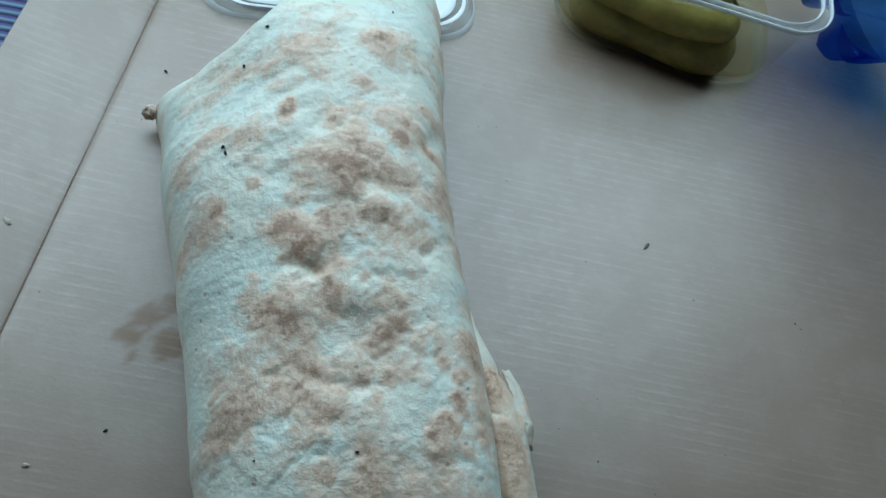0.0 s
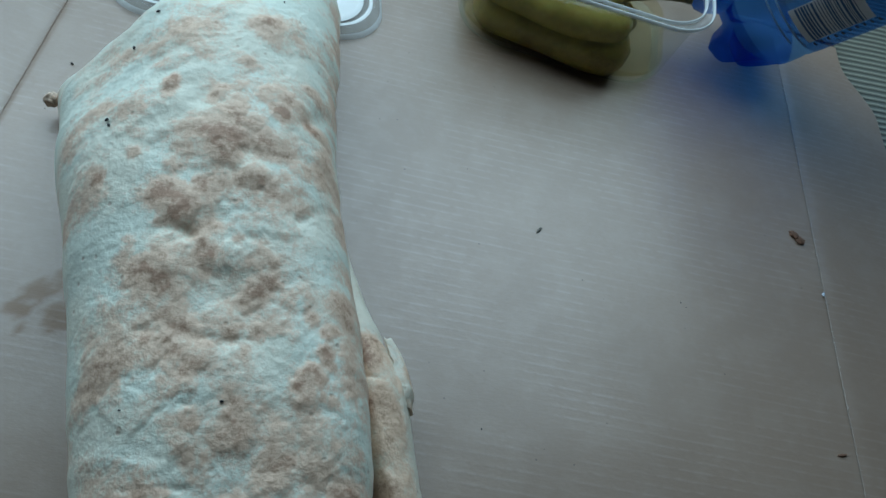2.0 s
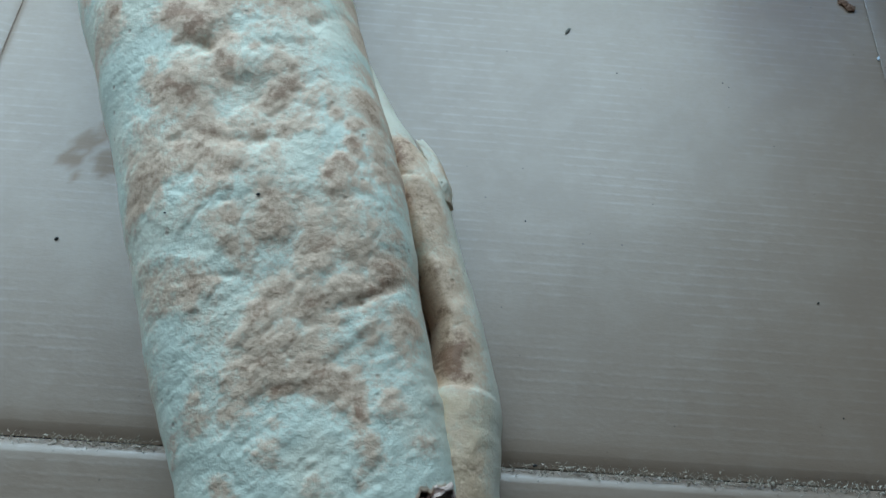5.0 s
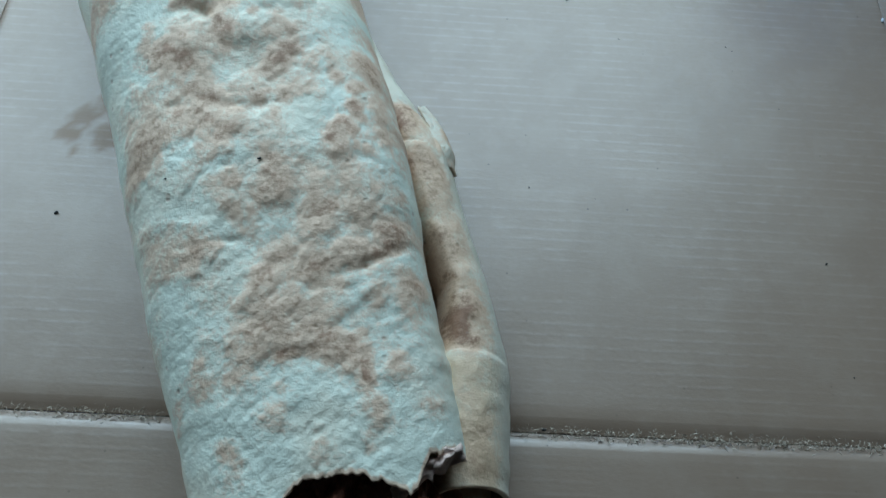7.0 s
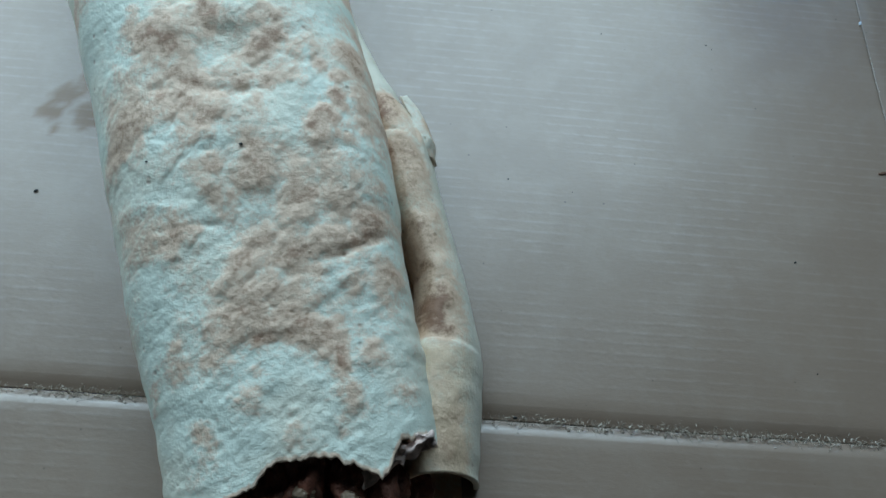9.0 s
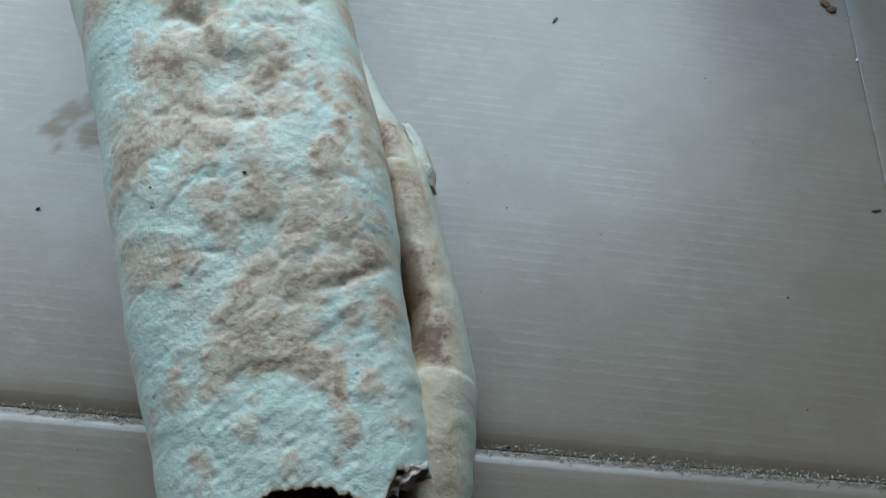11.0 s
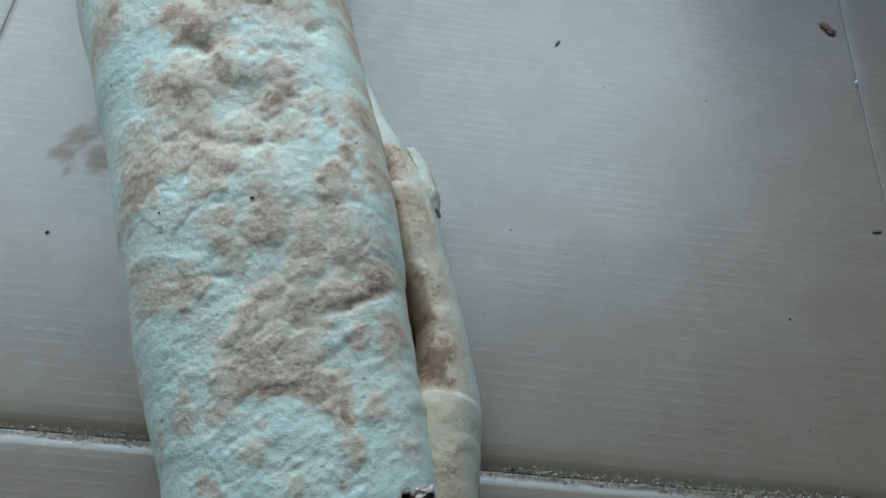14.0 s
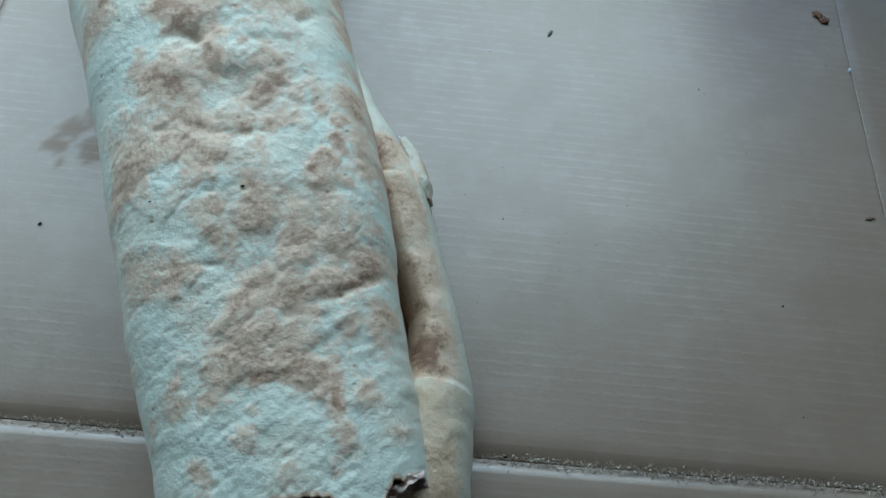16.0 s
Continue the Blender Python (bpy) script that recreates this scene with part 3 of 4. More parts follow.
# puffed bubbles: x, y, radius, height
PUFFS = [(2, 92, 8.8, 1.3), (19, 86, 6.9, -0.7), (42, 109, 8.5, 1.0), (20, 68, 7.8, 0.7), (-1, 47, 6.9, 0.6), (40, 74, 6.9, 0.5), (47, 64, 5.9, 0.5), (19, 100, 7.8, 0.9), (13, 45, 6.7, 0.5), (40, 37, 5.7, 0.4), (52, 22, 6.4, 0.5), (5, 20, 7.5, 0.5)]
PUFFS_FAR = [(11, 133, 13, 1.3), (22, 125, 5.1, 1.1), (3, 112, 7.2, 1.0), (29, 161, 9, 1.2), (18, 184, 8.4, 0.9), (-9, 153, 2.7, 1.2), (15, 189, 3, 0.8), (6, 153, 3.1, 0.9), (-17, 144, 6.8, 0.7), (-27, 116, 6.7, 0.7), (-8, 174, 7.2, 0.6), (37, 125, 7.4, 0.6)]
TOAST_FOLD = [(63, 88, 63, 88, 3.5, 1), (64, 94, 64, 94, 2.8, 0.8), (75, 19, 78, 24, 3.4, 0.8), (77, 18, 77, 19, 3, 1.5), (73, 59, 71, 70, 2.9, 0.5), (74, 47, 76, 33, 3.5, 0.5), (76, 80, 76, 80, 1.7, 1.1), (56, 141, 56, 141, 1.4, 1.2), (58, 114, 58, 114, 2.1, 0.4), (68, 76, 74, 67, 2.2, 0.3), (80, 13, 76, 14, 1.7, 0.9), (79, -5, 78, 5, 2.6, 0.5), (78, -11, 79, -20, 2.9, 0.8), (82, -11, 82, -11, 1.6, 0.4), (67, 65, 65, 72, 1.8, 0.6)]


def along(x, y, x0, y0, x1, y1):
    """Distance from a short stroke."""
    dx, dy = x1 - x0, y1 - y0
    k = np.clip(((x - x0) * dx + (y - y0) * dy) / max(1e-6, dx * dx + dy * dy), 0, 1)
    return np.hypot(x - x0 - k * dx, y - y0 - k * dy)


def toast_field(x, y, strokes):
    """How browned the bread is, and how far the browned blisters rise."""
    wx = x + 1.3 * fbm(x, y, 5, 11, 3)
    wy = y + 1.3 * fbm(x, y, 5, 21, 3)
    edge = 0.30 * fbm(x, y, 2.2, 15, 3)
    t, lift, halo = np.zeros_like(x), np.zeros_like(x), np.zeros_like(x)
    for x0, y0, x1, y1, r, a in strokes:
        d = along(wx, wy, x0, y0, x1, y1) / (r * 1.3) + edge
        c = min(0.97, a * 0.86) * smooth01((1.75 - d) / 1.5)
        t = np.maximum(t, c) + 0.28 * np.minimum(t, c)
        halo = np.maximum(halo, 0.34 * min(1, a) * smooth01((3.0 - d) / 2.2))
        t = t + 0.8 * max(0, a - 0.85) * smooth01((1.15 - d) / 0.9)
        lift = np.maximum(lift, min(1, r / 3.5) * smooth01((1.4 - d) / 0.8))
    t = np.maximum(np.minimum(t, 1.15), 0) + halo * (1 - np.clip(t, 0, 1))
    t = t * (0.95 + 0.55 * fbm(x, y, 3.2, 45, 4))
    return t, lift


def wrap_bread():
    nu, nv = 320, 520
    X = np.sin(np.pi / 2 * np.linspace(-1, 1, nu))
    Z = np.clip(1 - np.abs(X) ** 3.2, 0, 1) ** 0.36
    v = np.linspace(0, 1, nv)[:, None]
    xs0 = 38 + 38 * X
    xs1 = -12 + 50 * X
    y0 = np.interp(xs0, TORN_X, TORN_Y) + 0.9 * vnoise(xs0, xs0 * 0, 2.1, 3) + 0.5 * vnoise(xs0, xs0 * 0, 0.8, 4)
    y1 = np.interp(xs1, END_X, END_Y) + 0.8 * vnoise(xs1, xs1 * 0, 9, 5)
    y = y0 + v * (y1 - y0)
    L, R = np.interp(y, LEFT_Y, LEFT_X), np.interp(y, RIGHT_Y, RIGHT_X)
    L = L + 0.8 * vnoise(y, y * 0, 14, 6) + 0.3 * vnoise(y, y * 0, 5, 7)
    R = R + 0.6 * vnoise(y, y * 0, 11, 8) + 0.3 * vnoise(y, y * 0, 4, 9)
    x = (L + R) / 2 + X * (R - L) / 2
    top = np.interp(y, TOP_Y, TOP_Z)
    end = 1 - 0.32 * smooth01((v - 0.93) / 0.07) ** 1.5
    # the rolled edge stands on its right side, the folded tip lies low on the left
    Z = np.where(X > 0, np.clip(1 - np.abs(X) ** (3.2 + 3.5 * smooth01((120 - y) / 70)), 0, 1) ** 0.36, Z + 0 * y)
    low = np.where(X < 0, 1 - 0.30 * smooth01((y - 120) / 60) * smooth01(-X * 1.2), 1)
    z = top * end * low * Z
    tuck = smooth01((X - 0.90) / 0.10) * smooth01((0.55 - Z) / 0.5)
    x = x - 9 * tuck
    z = z + 4 * tuck * (y < 100)
    t, lift = toast_field(x, y, TOAST)
    relief = 0.9 * fbm(x, y, 22, 31, 3) + 0.22 * fbm(x, y, 8.5, 33, 3) + 0.13 * vnoise(x, y, 1.7, 34) + 0.55 * (lift - 0.3)
    for px, py, r, h in PUFFS + PUFFS_FAR:
        relief = relief + h * np.exp(-(np.hypot(x - px, y - py) / (0.8 * r)) ** 2)
    # fine slanting wrinkles, stronger towards the torn end
    u, w = 0.87 * x + 0.5 * y, 0.87 * y - 0.5 * x
    relief = relief + (0.11 + 0.24 * smooth01((60 - y) / 50)) * fbm(u / 2.4, w, 3.4, 37, 3)
    # overlapping layers at the folded tip
    relief = relief + 0.22 * np.sin(0.75 * (0.79 * y - 0.62 * x) + 1.2 * fbm(x, y, 14, 52)) * smooth01((y - 128) / 14) * smooth01((6 - x) / 14)
    wob = 0.8 * fbm(x, y, 6, 51)
    for ax, ay, bx, by, wide, dep in VALLEYS + VALLEYS_FRONT:
        d = along(x, y, ax, ay, bx, by) + wob * min(1, wide)
        relief = relief - 0.50 * dep * np.exp(-(d / wide) ** 2)
    nz = np.clip(Z, 0.12, 1)
    z = z + relief * nz
    x = x + relief * 0.45 * X * (1 - Z)
    # The colour also goes darker in patches along the sides, most on the right.
    t = t + 0.30 * smooth01((fbm(x, y, 13, 35) + 0.25) / 0.5) * smooth01((y + 20) / 40) + 0.20 * np.clip(fbm(x, y, 5, 39), -0.4, 1) + 0.25 * smooth01((np.abs(X) - 0.9) / 0.1) * (fbm(x, y, 7, 36) > 0.1) + 0.55 * smooth01((X - 0.70) / 0.22) * smooth01((fbm(x, y, 5, 38) + 0.35) / 0.6) * smooth01((y - 20) / 30)
    t = t + 0.9 * smooth01((0.0075 - v) / 0.006)
    return np.stack([x * MM, y * MM, np.maximum(z, 0.6) * MM], -1), t


wrap = thing("flatbread_wrap", "rolled toasted flatbread wrap, torn open at one end", "wrap sandwich")
_P, _t = wrap_bread()
sheet("rolled_bread", _P, BREAD, wrap, "pale flatbread with brown toasted blisters", {"toast": _t}, 0.0016)


def side_fold():
    nu, nv = 60, 260
    yy = np.linspace(-26.5, 140, nv)[:, None]
    s = np.linspace(0, 1, nu)[None, :]
    xo = np.interp(yy, [-24, -8, 11, 13, 19, 42, 64, 81, 92, 96, 101, 113, 134, 140], [90, 91.5, 93.3, 93, 92, 87.5, 82.5, 79.5, 76, 71.5, 70, 63.5, 55.5, 53])
    xi = np.interp(yy, [-24, 8, 12, 22, 32, 50, 75, 140], [66, 67, 69, 71.5, 72, 66, 58, 46])
    xo = xo + 0.3 * vnoise(yy, yy * 0, 5, 12)
    zt = np.interp(yy, [-24, 8, 10.7, 12.3, 40, 77, 100, 125, 140], [25.5, 24.7, 24.3, 22.8, 22.5, 25, 20, 14, 10])
    x = xi + (xo - xi) * s
    prof = np.clip(1 - np.abs((s - 0.35) / 0.65) ** 2.4, 0, 1) ** 0.55
    prof = np.where(s < 0.35, 1 - 0.55 * ((0.35 - s) / 0.35) ** 2.2, prof)
    y = yy + 0 * s + 1.5 * s * (1 - s) + (-2.5 * s) * np.exp(-((yy - 11) / 14) ** 2)
    z = zt * prof + 0.5 * fbm(x, y, 6, 13, 3)
    # overlapping torn corner of the outer layer
    z = z + 1.1 * smooth01((92 - yy) / 3) * smooth01((yy - 55) / 25) * smooth01((s - 0.70) / 0.08)
    z = z - 1.0 * np.exp(-((yy - 81 + 3 * s) / 0.8) ** 2) * smooth01((0.6 - s) / 0.3)
    t, lift = toast_field(x, y, TOAST_FOLD)
    t = t * 0.9 + 0.44 * smooth01((yy - 11.2) / 0.8) * smooth01((97 - yy) / 3) + 0.30 * smooth01((12 - yy) / 1) + 0.35 * smooth01((-2 - yy) / 16) + 0.25 * fbm(x, y, 6, 44)
    t = t * smooth01((0.95 - s) / 0.30)
    z = z + 0.4 * lift
    gold = smooth01((10.5 - yy) / 2) * smooth01((0.93 - s) / 0.25)
    return np.stack([x * MM, y * MM, np.maximum(z, 0.8) * MM], -1), t, gold


_P, _t, _g = side_fold()
sheet("folded_bread_edge", _P, CRUST, wrap, "browned loose fold of bread along the side", {"toast": _t, "golden": _g}, 0.0014)


def torn_corner():
    """A loose corner of the outer layer, lying on the side fold."""
    q, s = np.meshgrid(np.linspace(0, 1, 50), np.linspace(-1, 1, 14))
    y = 74 + 22.5 * q + 0.5 * vnoise(q * 40, s * 6, 3, 7)
    half = 3.4 * (1 - q) ** 0.5 * (0.4 + 0.6 * smooth01(q / 0.5)) + 0.8
    xo = np.interp(y, [42, 64, 81, 92, 97], [87.5, 82.5, 79.3, 75.5, 72.5])
    x = xo - 3.2 + half * s * 0.8 + 0.4 * vnoise(q * 40, s * 6, 4, 8)
    z = np.interp(y, [74, 80, 92, 98], [16.5, 19.0, 18.5, 18.0]) - 5.0 * np.clip(s, 0, 1) ** 2 + 0.25 * vnoise(q * 40, s * 8, 5, 9)
    t = 0.35 + 0.9 * np.exp(-((y - 85) / 3.5) ** 2) * smooth01((s + 0.1) / 0.8) + 0.2 * vnoise(x, y, 4, 10)
    return np.stack([x * MM, y * MM, z * MM], -1), t


_P, _t = torn_corner()
sheet("torn_corner", _P, CRUST, wrap, "loose torn corner of bread", {"toast": _t}, 0.0012)


def under_sheet():
    yy = np.linspace(-33, 150, 90)[:, None]
    s = np.linspace(0, 1, 24)[None, :]
    L, R = np.interp(yy, LEFT_Y, LEFT_X) + 6, np.interp(yy, RIGHT_Y, RIGHT_X) + np.interp(yy, [-33, 10, 60, 110], [4, 8, 5, -6])
    x = L + (R - L) * s
    z = 2.2 + 0.4 * fbm(x, yy + 0 * s, 8, 14)
    return np.stack([x * MM, (yy + 0 * s) * MM, z * MM], -1), 0.6 + 0.3 * fbm(x, yy + 0 * s, 8, 19)


_P, _t = under_sheet()
sheet("bottom_bread", _P, CRUST, wrap, "bottom layer of flatbread", {"toast": _t}, 0.0012)


def lump(cx, cy, cz, rx, ry, rz, seed, rough=0.25):
    bm = bmesh.new()
    bmesh.ops.create_icosphere(bm, subdivisions=4, radius=1)
    for v in bm.verts:
        k = 1 + rough * noise.noise(v.co * 1.7 + Vector((seed, seed * 2, 0))) + rough * 0.5 * noise.noise(v.co * 4 + Vector((0, seed, 3)))
        v.co = Vector((cx + v.co.x * rx * k, cy + v.co.y * ry * k, cz + v.co.z * rz * k)) * MM
    return bm


_r = random.Random(8)
for k in range(13):
    part("meat_strip", lump(14 + 4.4 * k + _r.uniform(-2, 2), -23 + _r.uniform(-5, 3), 13 + 9 * (k % 2) + _r.uniform(-2, 2), 5.5, 11, 5, k, 0.6), MEAT, wrap, "dark grilled meat filling" if k == 0 else "")
for k, (fx, fy, fz) in enumerate(((43, -31, 25), (50, -34, 18), (54, -33, 25), (35, -32, 20), (63, -31, 18))):
    part("filling_piece", lump(fx, fy, fz, 3.2, 2.4, 4.5, 20 + k, 0.3), SAUCE if k != 4 else MEAT, wrap, "pale onion in the filling" if k == 0 else "")


def torn_scrap():
    """The curled scrap of bread at the torn end."""
    s, q = np.meshgrid(np.linspace(0, 1, 26), np.linspace(0, 1, 12))
    x = 58.0 + 17.0 * s + 0.6 * vnoise(s * 20, q * 6, 2, 3)
    y = -27.5 + 8.5 * s ** 0.8 + (q - 0.5) * (6.0 - 2.0 * s) + 0.8 * vnoise(s * 20, q * 6, 1.5, 4)
    z = 31.0 + 2.0 * s - 1.3 * (0.75 - q) ** 2 * 4 + 1.2 * vnoise(s * 20, q * 9, 2.5, 5)
    return np.stack([x * MM, y * MM, z * MM], -1)


sheet("torn_scrap", torn_scrap(), SCRAP, wrap, "curled torn scrap of bread", {"toast": np.full((12, 26), 0.55)}, 0.0010)
part("folded_tip", lump(-61.5, 184.0, 8.0, 2.8, 2.8, 2.8, 3, 0.3), TIP, wrap, "browned folded tip")

# ---------------------------------------------------------------- crumbs and seeds
def surface_z(px, py):
    P = _wrapP
    d = (P[..., 0] - px * MM) ** 2 + (P[..., 1] - py * MM) ** 2 - 0.02 * P[..., 2] * 0
    return float(P[..., 2].ravel()[int(np.argmin(d))])


_wrapP, _ = wrap_bread()


def seed_mesh():
    bm = bmesh.new()
    bmesh.ops.create_icosphere(bm, subdivisions=2, radius=1)
    for v in bm.verts:
        v.co = Vector((v.co.x * 1.15 * (1 - 0.25 * v.co.x), v.co.y * 0.7, v.co.z * 0.6 + 0.05 * noise.noise(v.co * 3))) * 0.00066
    return bm


def sprinkle():
    bm = seed_mesh()
    me = bpy.data.meshes.new("seed")
    bm.to_mesh(me)
    bm.free()
    me.materials.append(SEED)
    me.shade_smooth()
    rng = random.Random(3)
    spots = [(-20, 187, 1), (-25, 173, 1), (-25, 140, 1), (-24, 138, 1), (19, 206, .6), (24, 57, .8), (-1, 53, .5),
             (-63, 211, 1), (-48, 69.5, 1), (202, 46, .7), (102, -6, 1), (106, 77, .5), (128, 72, .35), (200, 7, .45), (188, 139, .5), (147, 143, .4), (-66, 186, .4), (190, 137, .35)]
    for px, py, s in spots:
        hit = px < 60 and py > -30 and px > np.interp(py, LEFT_Y, LEFT_X) + 4 and py < np.interp(px, END_X, END_Y)
        z = surface_z(px, py) if hit else 0.0
        ob = new("nigella_seed", me)
        ob.matrix_world = pose(px * MM, py * MM, z + 0.0004 * s, 0, 0, rng.uniform(0, 180)) @ Matrix.Scale(s, 4)
        tagged(ob, "tiny black nigella seed on the " + ("bread" if hit else "cardboard"), "seed", "scattered seeds")


sprinkle()


def crumb(name, px, py, rx, ry, rz, turn, mat, label, seed, rough=0.4, rise=0.0):
    bm = lump(0, 0, 0, rx, ry, rz, seed, rough)
    ob = part(name, bm, mat, None, label)
    ob.matrix_world = pose(px * MM, py * MM, rz * 0.75 * MM + rise, 0, 0, turn)
    return tagged(ob, "", "crumb", "crumbs on the cardboard")


crumb("meat_crumb", 248.2, 182.5, 2.2, 1.5, 1.0, -50, CRUMB, "dark brown crumb of grilled meat on cardboard", 1)
crumb("meat_crumb", 250.5, 179.8, 2.0, 1.7, 0.9, -20, CRUMB, "small brown meat crumb on cardboard", 2)
crumb("herb_flake", 130, 164, 1.7, 0.6, 0.35, 55, HERB, "dried dark herb flake on cardboard", 3)
crumb("herb_flake", 244, 82, 1.8, 0.5, 0.4, 10, CRUMB, "thin dark crumb beside the crease", 4)
crumb("paper_flake", 255, 153, 1.0, 0.5, 0.4, 70, LABEL_WHITE, "white paper flake on the crease", 5)
crumb("bread_crumb", -96, 134, 1.9, 0.8, 0.45, -35, PALE, "pale bread crumb on the side flap", 6, 0.4, 0.0028)
crumb("bread_crumb", -67, 57, 1.0, 0.6, 0.4, 0, PALE, "pale bread crumb on the cardboard", 7)


# ---------------------------------------------------------------- pickle tub
def rounded(w, d, r, n=8):
    """Outline of a rounded rectangle centred on the origin."""
    pts = []
    for cx, cy, a0 in ((w / 2 - r, d / 2 - r, 0), (-w / 2 + r, d / 2 - r, 90), (-w / 2 + r, -d / 2 + r, 180), (w / 2 - r, -d / 2 + r, 270)):
        for k in range(n + 1):
            a = radians(a0 + 90 * k / n)
            pts.append((cx + r * math.cos(a), cy + r * math.sin(a)))
    return pts


def loft(levels, cap=True, n=8):
    """Rings of rounded rectangles (w, d, r, z) in mm joined into one skin."""
    P = np.array([[(x * MM, y * MM, z * MM) for x, y in rounded(w, d, r, n)] for w, d, r, z in levels])
    bm = grid_mesh(P, True)
    if cap:
        bm.verts.ensure_lookup_table()
        c = P.shape[1]
        bm.faces.new(bm.verts[:c][::-1])
    bmesh.ops.recalc_face_normals(bm, faces=bm.faces[:])
    return bm


TUBC = pose(0.1465, 0.2960, 0.0006, 0, 0, -9.5)
tub = thing("pickle_tub", "small clear plastic tub full of pickled peppers", "food container", TUBC)
part("body", loft([(61, 40, 14, 0.4), (96, 64, 20, 0.4), (101, 69, 21, 2), (104, 72, 21, 6), (109, 77, 20, 32), (110, 78, 20, 42)]), CLEAR, tub)
part("rim", loft([(110, 78, 20, 42), (110.6, 78.6, 20, 43.6), (112.5, 80.5, 20, 44.6), (115, 83, 21, 45.4), (117.5, 85.5, 22, 45.3), (118.5, 86.5, 22, 44.4), (118, 86, 22, 43.2)], False, 14), RIM, tub, "thick clear rolled rim")
# Extra whitish ring laid over the bottom edge as its painted highlight.
part("base_edge_glint", loft([(95.5, 63.5, 20, 0.5), (98.5, 66.5, 20.5, 1.0), (101.5, 69.5, 21, 2.6)], False, 12), RIM, tub, "added whitish ring painting the glint along the bottom edge")
# Two added white rings draw the bright light lines along the rim.
for a, b in ((110.3, 78.3), (117.5, 85.5)):
    part("rim_glint_band", loft([(a - 0.9, b - 0.9, 20, 44.2), (a - 0.3, b - 0.3, 20, 45.9), (a + 0.7, b + 0.7, 20.5, 45.9), (a + 1.3, b + 1.3, 21, 44.4)], False, 14), BEAD, tub, "thin whitened band painting a bright glint line on the rim")
_b = loft([(59, 38, 14, 1.2), (92, 61, 20, 1.4), (100, 68, 21, 6), (101, 69, 20, 9)])
part("brine", _b, BRINE, tub, "olive coloured pickling brine")


def pepper(name, pts, r, mat, stem, label, at):
    """A curved tapering pepper with a stalk; points in mm."""
    e = thing(name, label, "pickled pepper", at, "pickled peppers")
    P = [Vector(p) for p in pts]
    n = 26
    line, rad = [], []
    for k in range(n):
        t = k / (n - 1)
        a, b, c, d = P
        q = a * (1 - t) ** 3 + b * 3 * t * (1 - t) ** 2 + c * 3 * t * t * (1 - t) + d * t ** 3
        line.append(q * MM)
        f = min(1, (t / 0.10 + 0.02)) ** 0.5 * (1 - 0.15 * t) * (1 if t < 0.8 else max(0.05, 1 - ((t - 0.8) / 0.2) ** 2.2) ** 0.5)
        rad.append(max(0.3, r * f * (1 + 0.08 * math.sin(9 * t + r * 3 + pts[0][0]))) * MM)
    part("flesh", tube(line, rad, 16, 0.9), mat, e)
    if stem:
        d0 = (P[0] - P[1]).normalized()
        s0 = P[0]
        s1, s2 = s0 + d0 * stem * 0.5 + Vector((0, 0, 1.5)), s0 + d0 * stem + Vector((0, 0, 2.5))
        part("stalk", tube([(s0 - d0 * 1) * MM, (s0 + d0 * 1.5) * MM, s1 * MM, (s1 * 0.3 + s2 * 0.7) * MM, s2 * MM], [3.6 * MM, 2.4 * MM, 1.5 * MM, 1.6 * MM, 2.2 * MM], 10), STEM, e)
    return e


_PEP = [((30, -20, 12), (5, -24, 12), (-18, -24, 12), (-38, -14, 14), 14, OLIVE, 0), ((32, 0, 12), (10, 2, 11), (-18, 2, 11), (-40, 4, 13), 11, OLIVE, 0),
        ((28, 20, 13), (5, 22, 12), (-18, 22, 12), (-38, 16, 14), 11, OLIVE, 0),
        ((26, -19, 29), (6, -25, 28), (-20, -25, 28), (-41, -16, 32), 11, OLIVE_LIGHT, 0), ((24, 2, 30), (0, -2, 29), (-20, 0, 30), (-40, 4, 32), 11, OLIVE, 30),
        ((26, 19, 30), (4, 23, 29), (-18, 23, 29), (-40, 18, 32), 10.5, OLIVE, 20), ((18, -14, 41), (4, -20, 42), (-14, -20, 42), (-36, -12, 40), 8.5, OLIVE_LIGHT, 34),
        ((20, 2, 43), (4, 0, 45), (-14, 0, 44), (-34, 6, 41), 8, OLIVE_LIGHT, 34), ((16, 17, 43), (0, 18, 45), (-14, 18, 44), (-34, 18, 41), 8, OLIVE, 26)]
for a, b, c, d, r, m, st in _PEP:
    a, b, c, d = ((1.14 * p[0] - 1, 1.08 * p[1], 0.80 * p[2] + 1) for p in (a, b, c, d))
    pepper("pickled_pepper", (a, b, c, d), r, m, st, "olive green pickled hot pepper in a tub", TUBC)

# ---------------------------------------------------------------- clear tray
TRAYC = pose(-0.0045, 0.2945, 0.0006, 0, 0, 5.5)
tray = thing("plastic_tray", "shallow clear plastic tray with a stepped rim, window reflection painted white", "tray", TRAYC)
# The white base and bands paint the window's reflection; the plastic itself is clear.
part("tray_base", loft([(50, 34, 12, 1.0), (82, 56, 14, 1.0), (88, 62, 15, 1.2), (94, 68, 16, 2.4), (97, 71, 16, 3.0)], True, 10), TRAY, tray)
for a, b, m in (((97, 71, 16, 3.0), (102, 76, 17, 2.6), TRAY), ((102, 76, 17, 2.6), (107, 80, 18, 3.8), RIM), ((107, 80, 18, 3.8), (110, 83, 18, 4.0), TRAY), ((110, 83, 18, 4.0), (117, 90, 20, 2.4), RIM), ((117, 90, 20, 2.4), (119.5, 92.5, 20, 0.5), BEAD)):
    mid = tuple((p + q) / 2 + (0.5 if n == 3 else 0) for n, (p, q) in enumerate(zip(a, b)))
    part("rim_step", loft([a, mid, b], False, 12), m, tray)
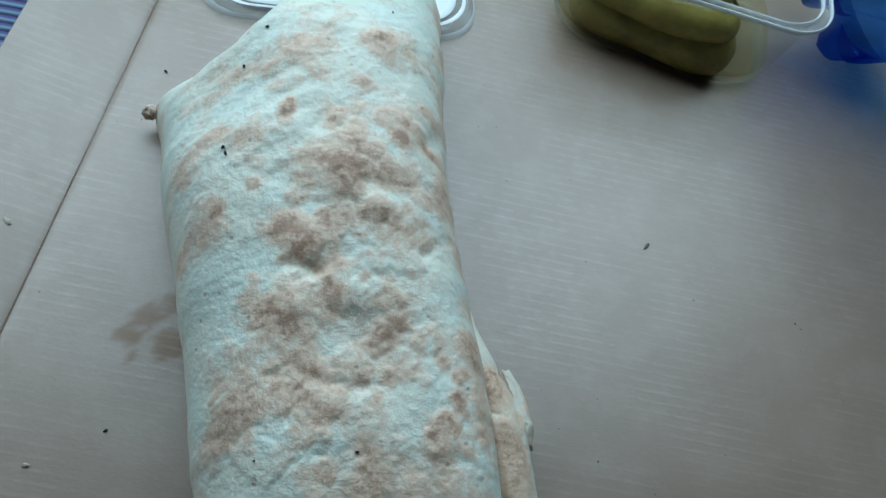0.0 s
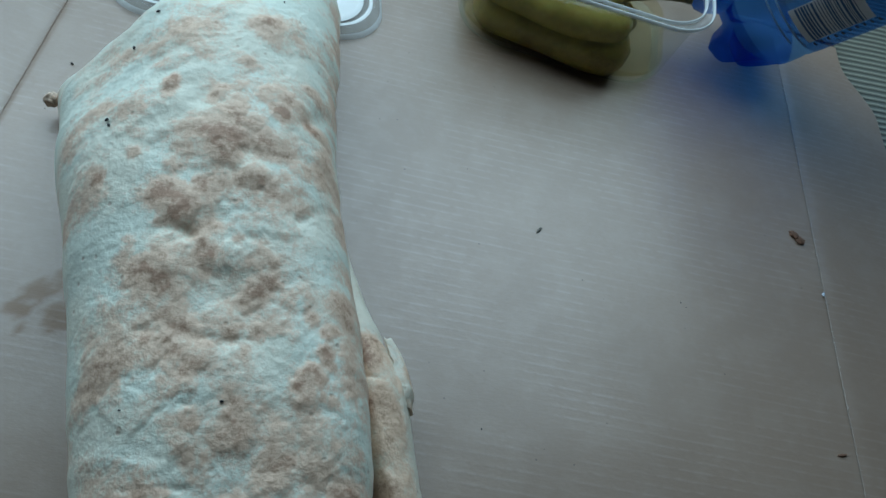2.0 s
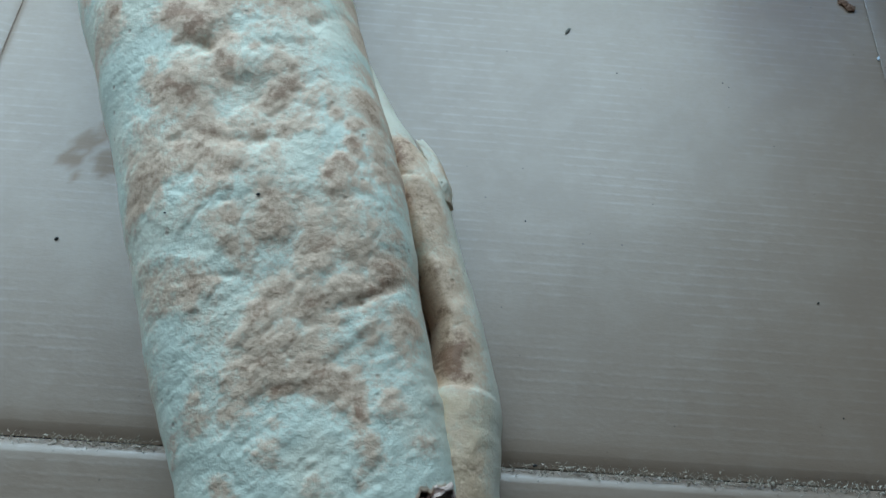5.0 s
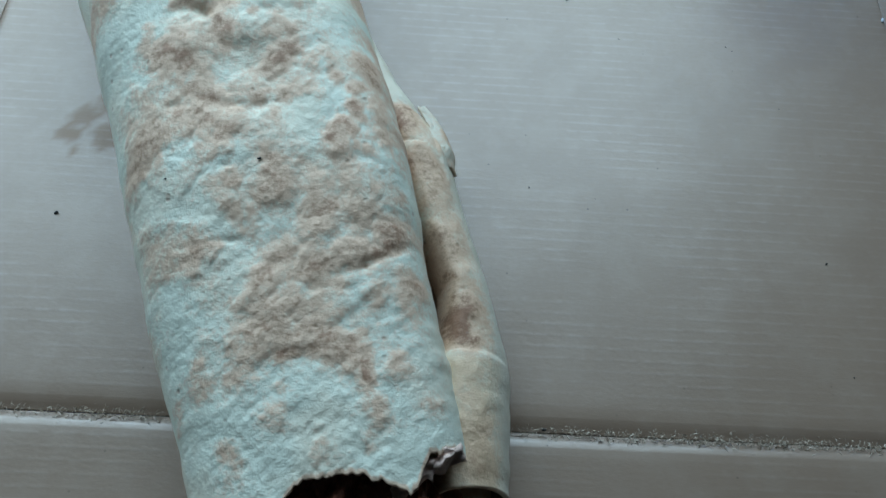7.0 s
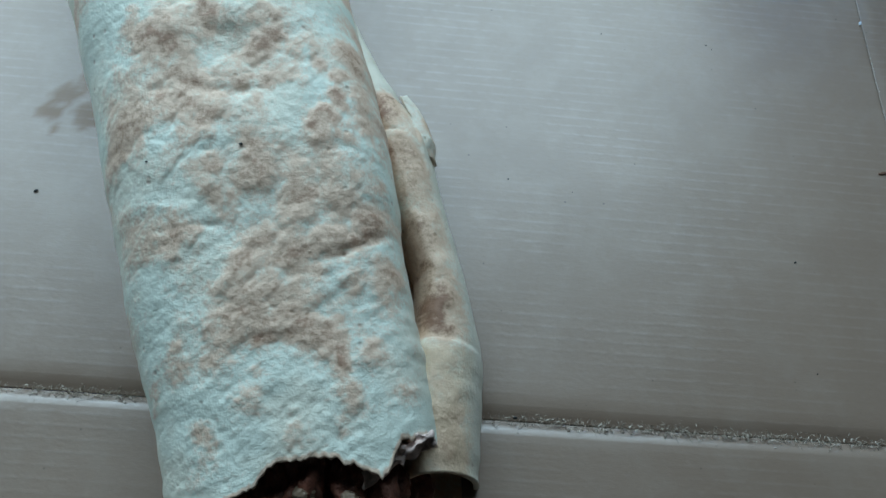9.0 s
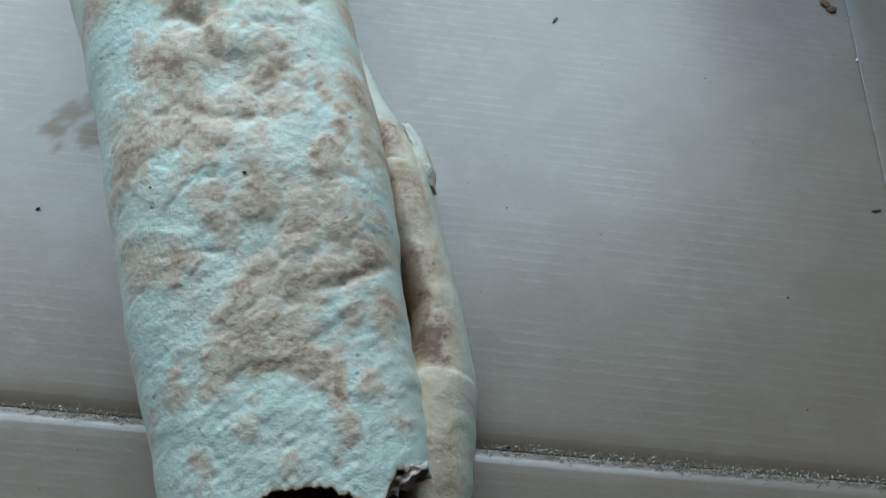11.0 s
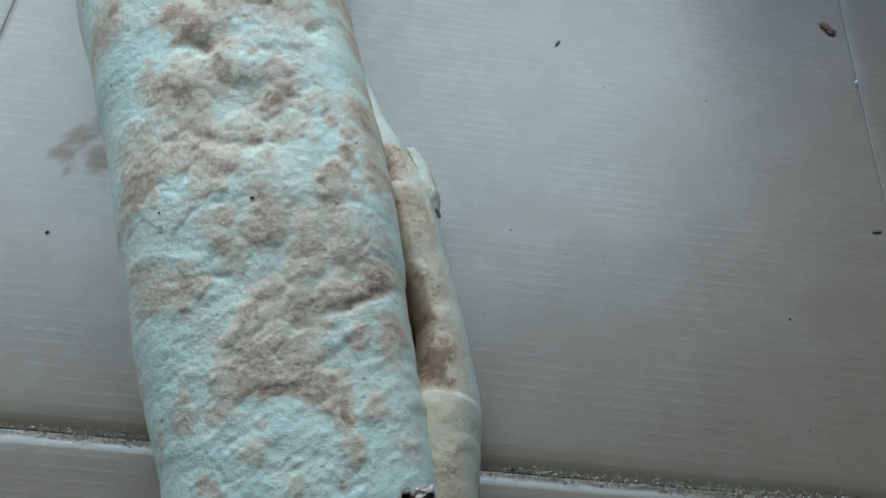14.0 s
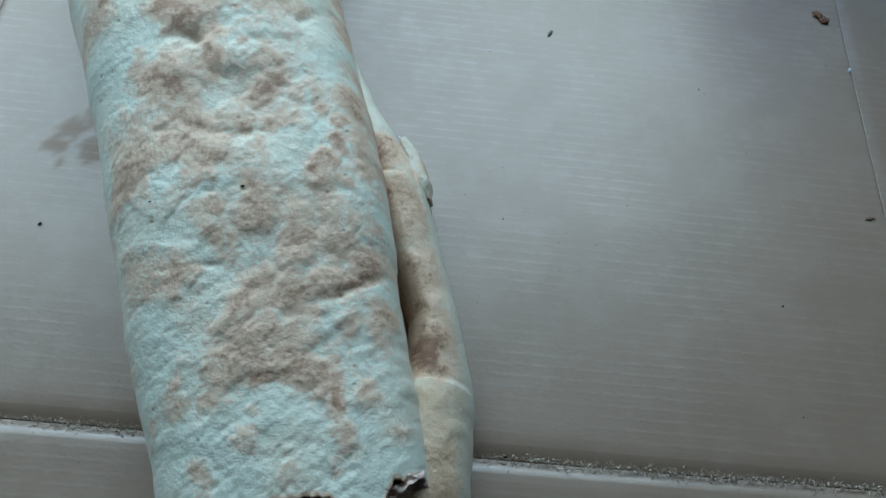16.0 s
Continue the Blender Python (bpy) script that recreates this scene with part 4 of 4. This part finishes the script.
pepper("pickled_pepper", ((-21, -26, 8), (-18, -14, 9), (-12, 0, 9), (-2, 18, 8)), 7, OLIVE_LIGHT, 0, "yellow green pepper lying in the shallow tray", TRAYC)

# ---------------------------------------------------------------- water bottle
BOTTLE = pose(0.2253, 0.3026, 0.0135, 0, -56.4, -21.5)


def revolve(profile, n=48):
    """A skin turned round the x axis from (x, radius) in mm."""
    P = np.array([[(x * MM, -r * MM * math.sin(w), r * MM * math.cos(w)) for w in (2 * math.pi * k / n for k in range(n))] for x, r in profile])
    bm = grid_mesh(P, True)
    bmesh.ops.recalc_face_normals(bm, faces=bm.faces[:])
    return bm


def arc_patch(x0, x1, a0, a1, r, n=24, m=2):
    """A curved patch on the bottle: millimetres along it, degrees from the top towards the front."""
    a, x = np.meshgrid(np.radians(np.linspace(a0, a1, n)), np.linspace(x0, x1, m))
    return grid_mesh(np.stack([x * MM, -r * MM * np.sin(a), r * MM * np.cos(a)], -1))


def foot_base(n=80, rows=22):
    """The moulded base with five rounded feet, dished between them, in mm along the bottle."""
    rad = np.linspace(0.5, 32.5, rows)[:, None]
    w = np.linspace(0, 2 * math.pi, n, endpoint=False)[None, :]
    foot = smooth01((0.55 + 0.75 * np.cos(5 * (w - 1.75))) / 1.0)
    hollow = 7 + 17 * (rad / 32.5) ** 3
    toe = np.where(rad < 16, 7 - 6.5 * smooth01((rad - 5) / 11), 0.5 + 23.5 * np.clip((rad - 23) / 9.5, 0, 1) ** 2.4)
    x = hollow * (1 - foot) + np.minimum(toe, hollow) * foot
    bm = grid_mesh(np.stack([x * MM, -rad * np.sin(w) * MM, rad * np.cos(w) * MM], -1), True)
    bmesh.ops.recalc_face_normals(bm, faces=bm.faces[:])
    return bm


bottle = thing("water_bottle", "blue translucent plastic water bottle leaning beside the tub", "bottle", BOTTLE)
part("body", revolve([(24, 32.5), (27, 32.7), (33, 32.5), (35, 32.0), (37, 32.5), (90, 32.5), (92, 31.5), (94, 32.5), (140, 32), (158, 28), (176, 19), (186, 13.5), (196, 13)]), BLUE, bottle)
part("base", foot_base(), BLUE_THICK, bottle, "thick dark blue moulded base with five feet")
part("cap", revolve([(194, 14.5), (195, 15.5), (208, 15.2), (210, 14), (210.5, 0.5)]), CAP, bottle, "blue screw cap")
label = part("label", arc_patch(41, 100, -120, 160, 32.8, 90, 2), LABEL, bottle, "blue printed wrap-around label")
part("label_border", arc_patch(37.2, 38.0, -120, 110, 32.9, 90, 2), LABEL_PRINT, label, "pale band along the label edge")
part("label_border", arc_patch(41.0, 41.9, -120, 122, 32.95, 90, 2), LABEL_PRINT, label, "pale band along the label edge")
part("label_panel", arc_patch(42.5, 49, -60, 76, 32.92, 60, 2), LABEL_PALE, label, "pale blue printed panel")
part("barcode_field", arc_patch(44, 73, 81, 118, 32.98, 20, 2), LABEL_WHITE, label, "pale barcode field")
_r = random.Random(12)
_bars = bmesh.new()
_xx = 46.5
while _xx < 70:
    w = _r.choice((0.35, 0.35, 0.7, 1.0))
    _m = arc_patch(_xx, _xx + w, 82, 117, 33.05, 16, 2)
    _me = bpy.data.meshes.new("bar")
    _m.to_mesh(_me)
    _m.free()
    _bars.from_mesh(_me)
    bpy.data.meshes.remove(_me)
    _xx += w + _r.choice((0.4, 0.6, 0.9))
tagged(part("barcode", _bars, INK_BLUE, label, "dark barcode lines"), "", "", "", "stuff")
for k in range(9):
    part("print_line", arc_patch(51 + 3.6 * k, 53 + 3.6 * k, 62 + _r.uniform(-2, 2), 76 + _r.uniform(-3, 1), 32.98, 8, 2), LABEL_PRINT, label)
for k in range(8):
    part("print_line", arc_patch(44.5, 47.0, 14 + 7 * k, 18 + 7 * k, 33.0, 6, 2), INK_BLUE, label)
for k in range(12):
    part("print_line", arc_patch(45 + 3.1 * k, 46 + 3.1 * k, 120, 125 + _r.uniform(-1, 2), 32.98, 6, 2), INK, label)
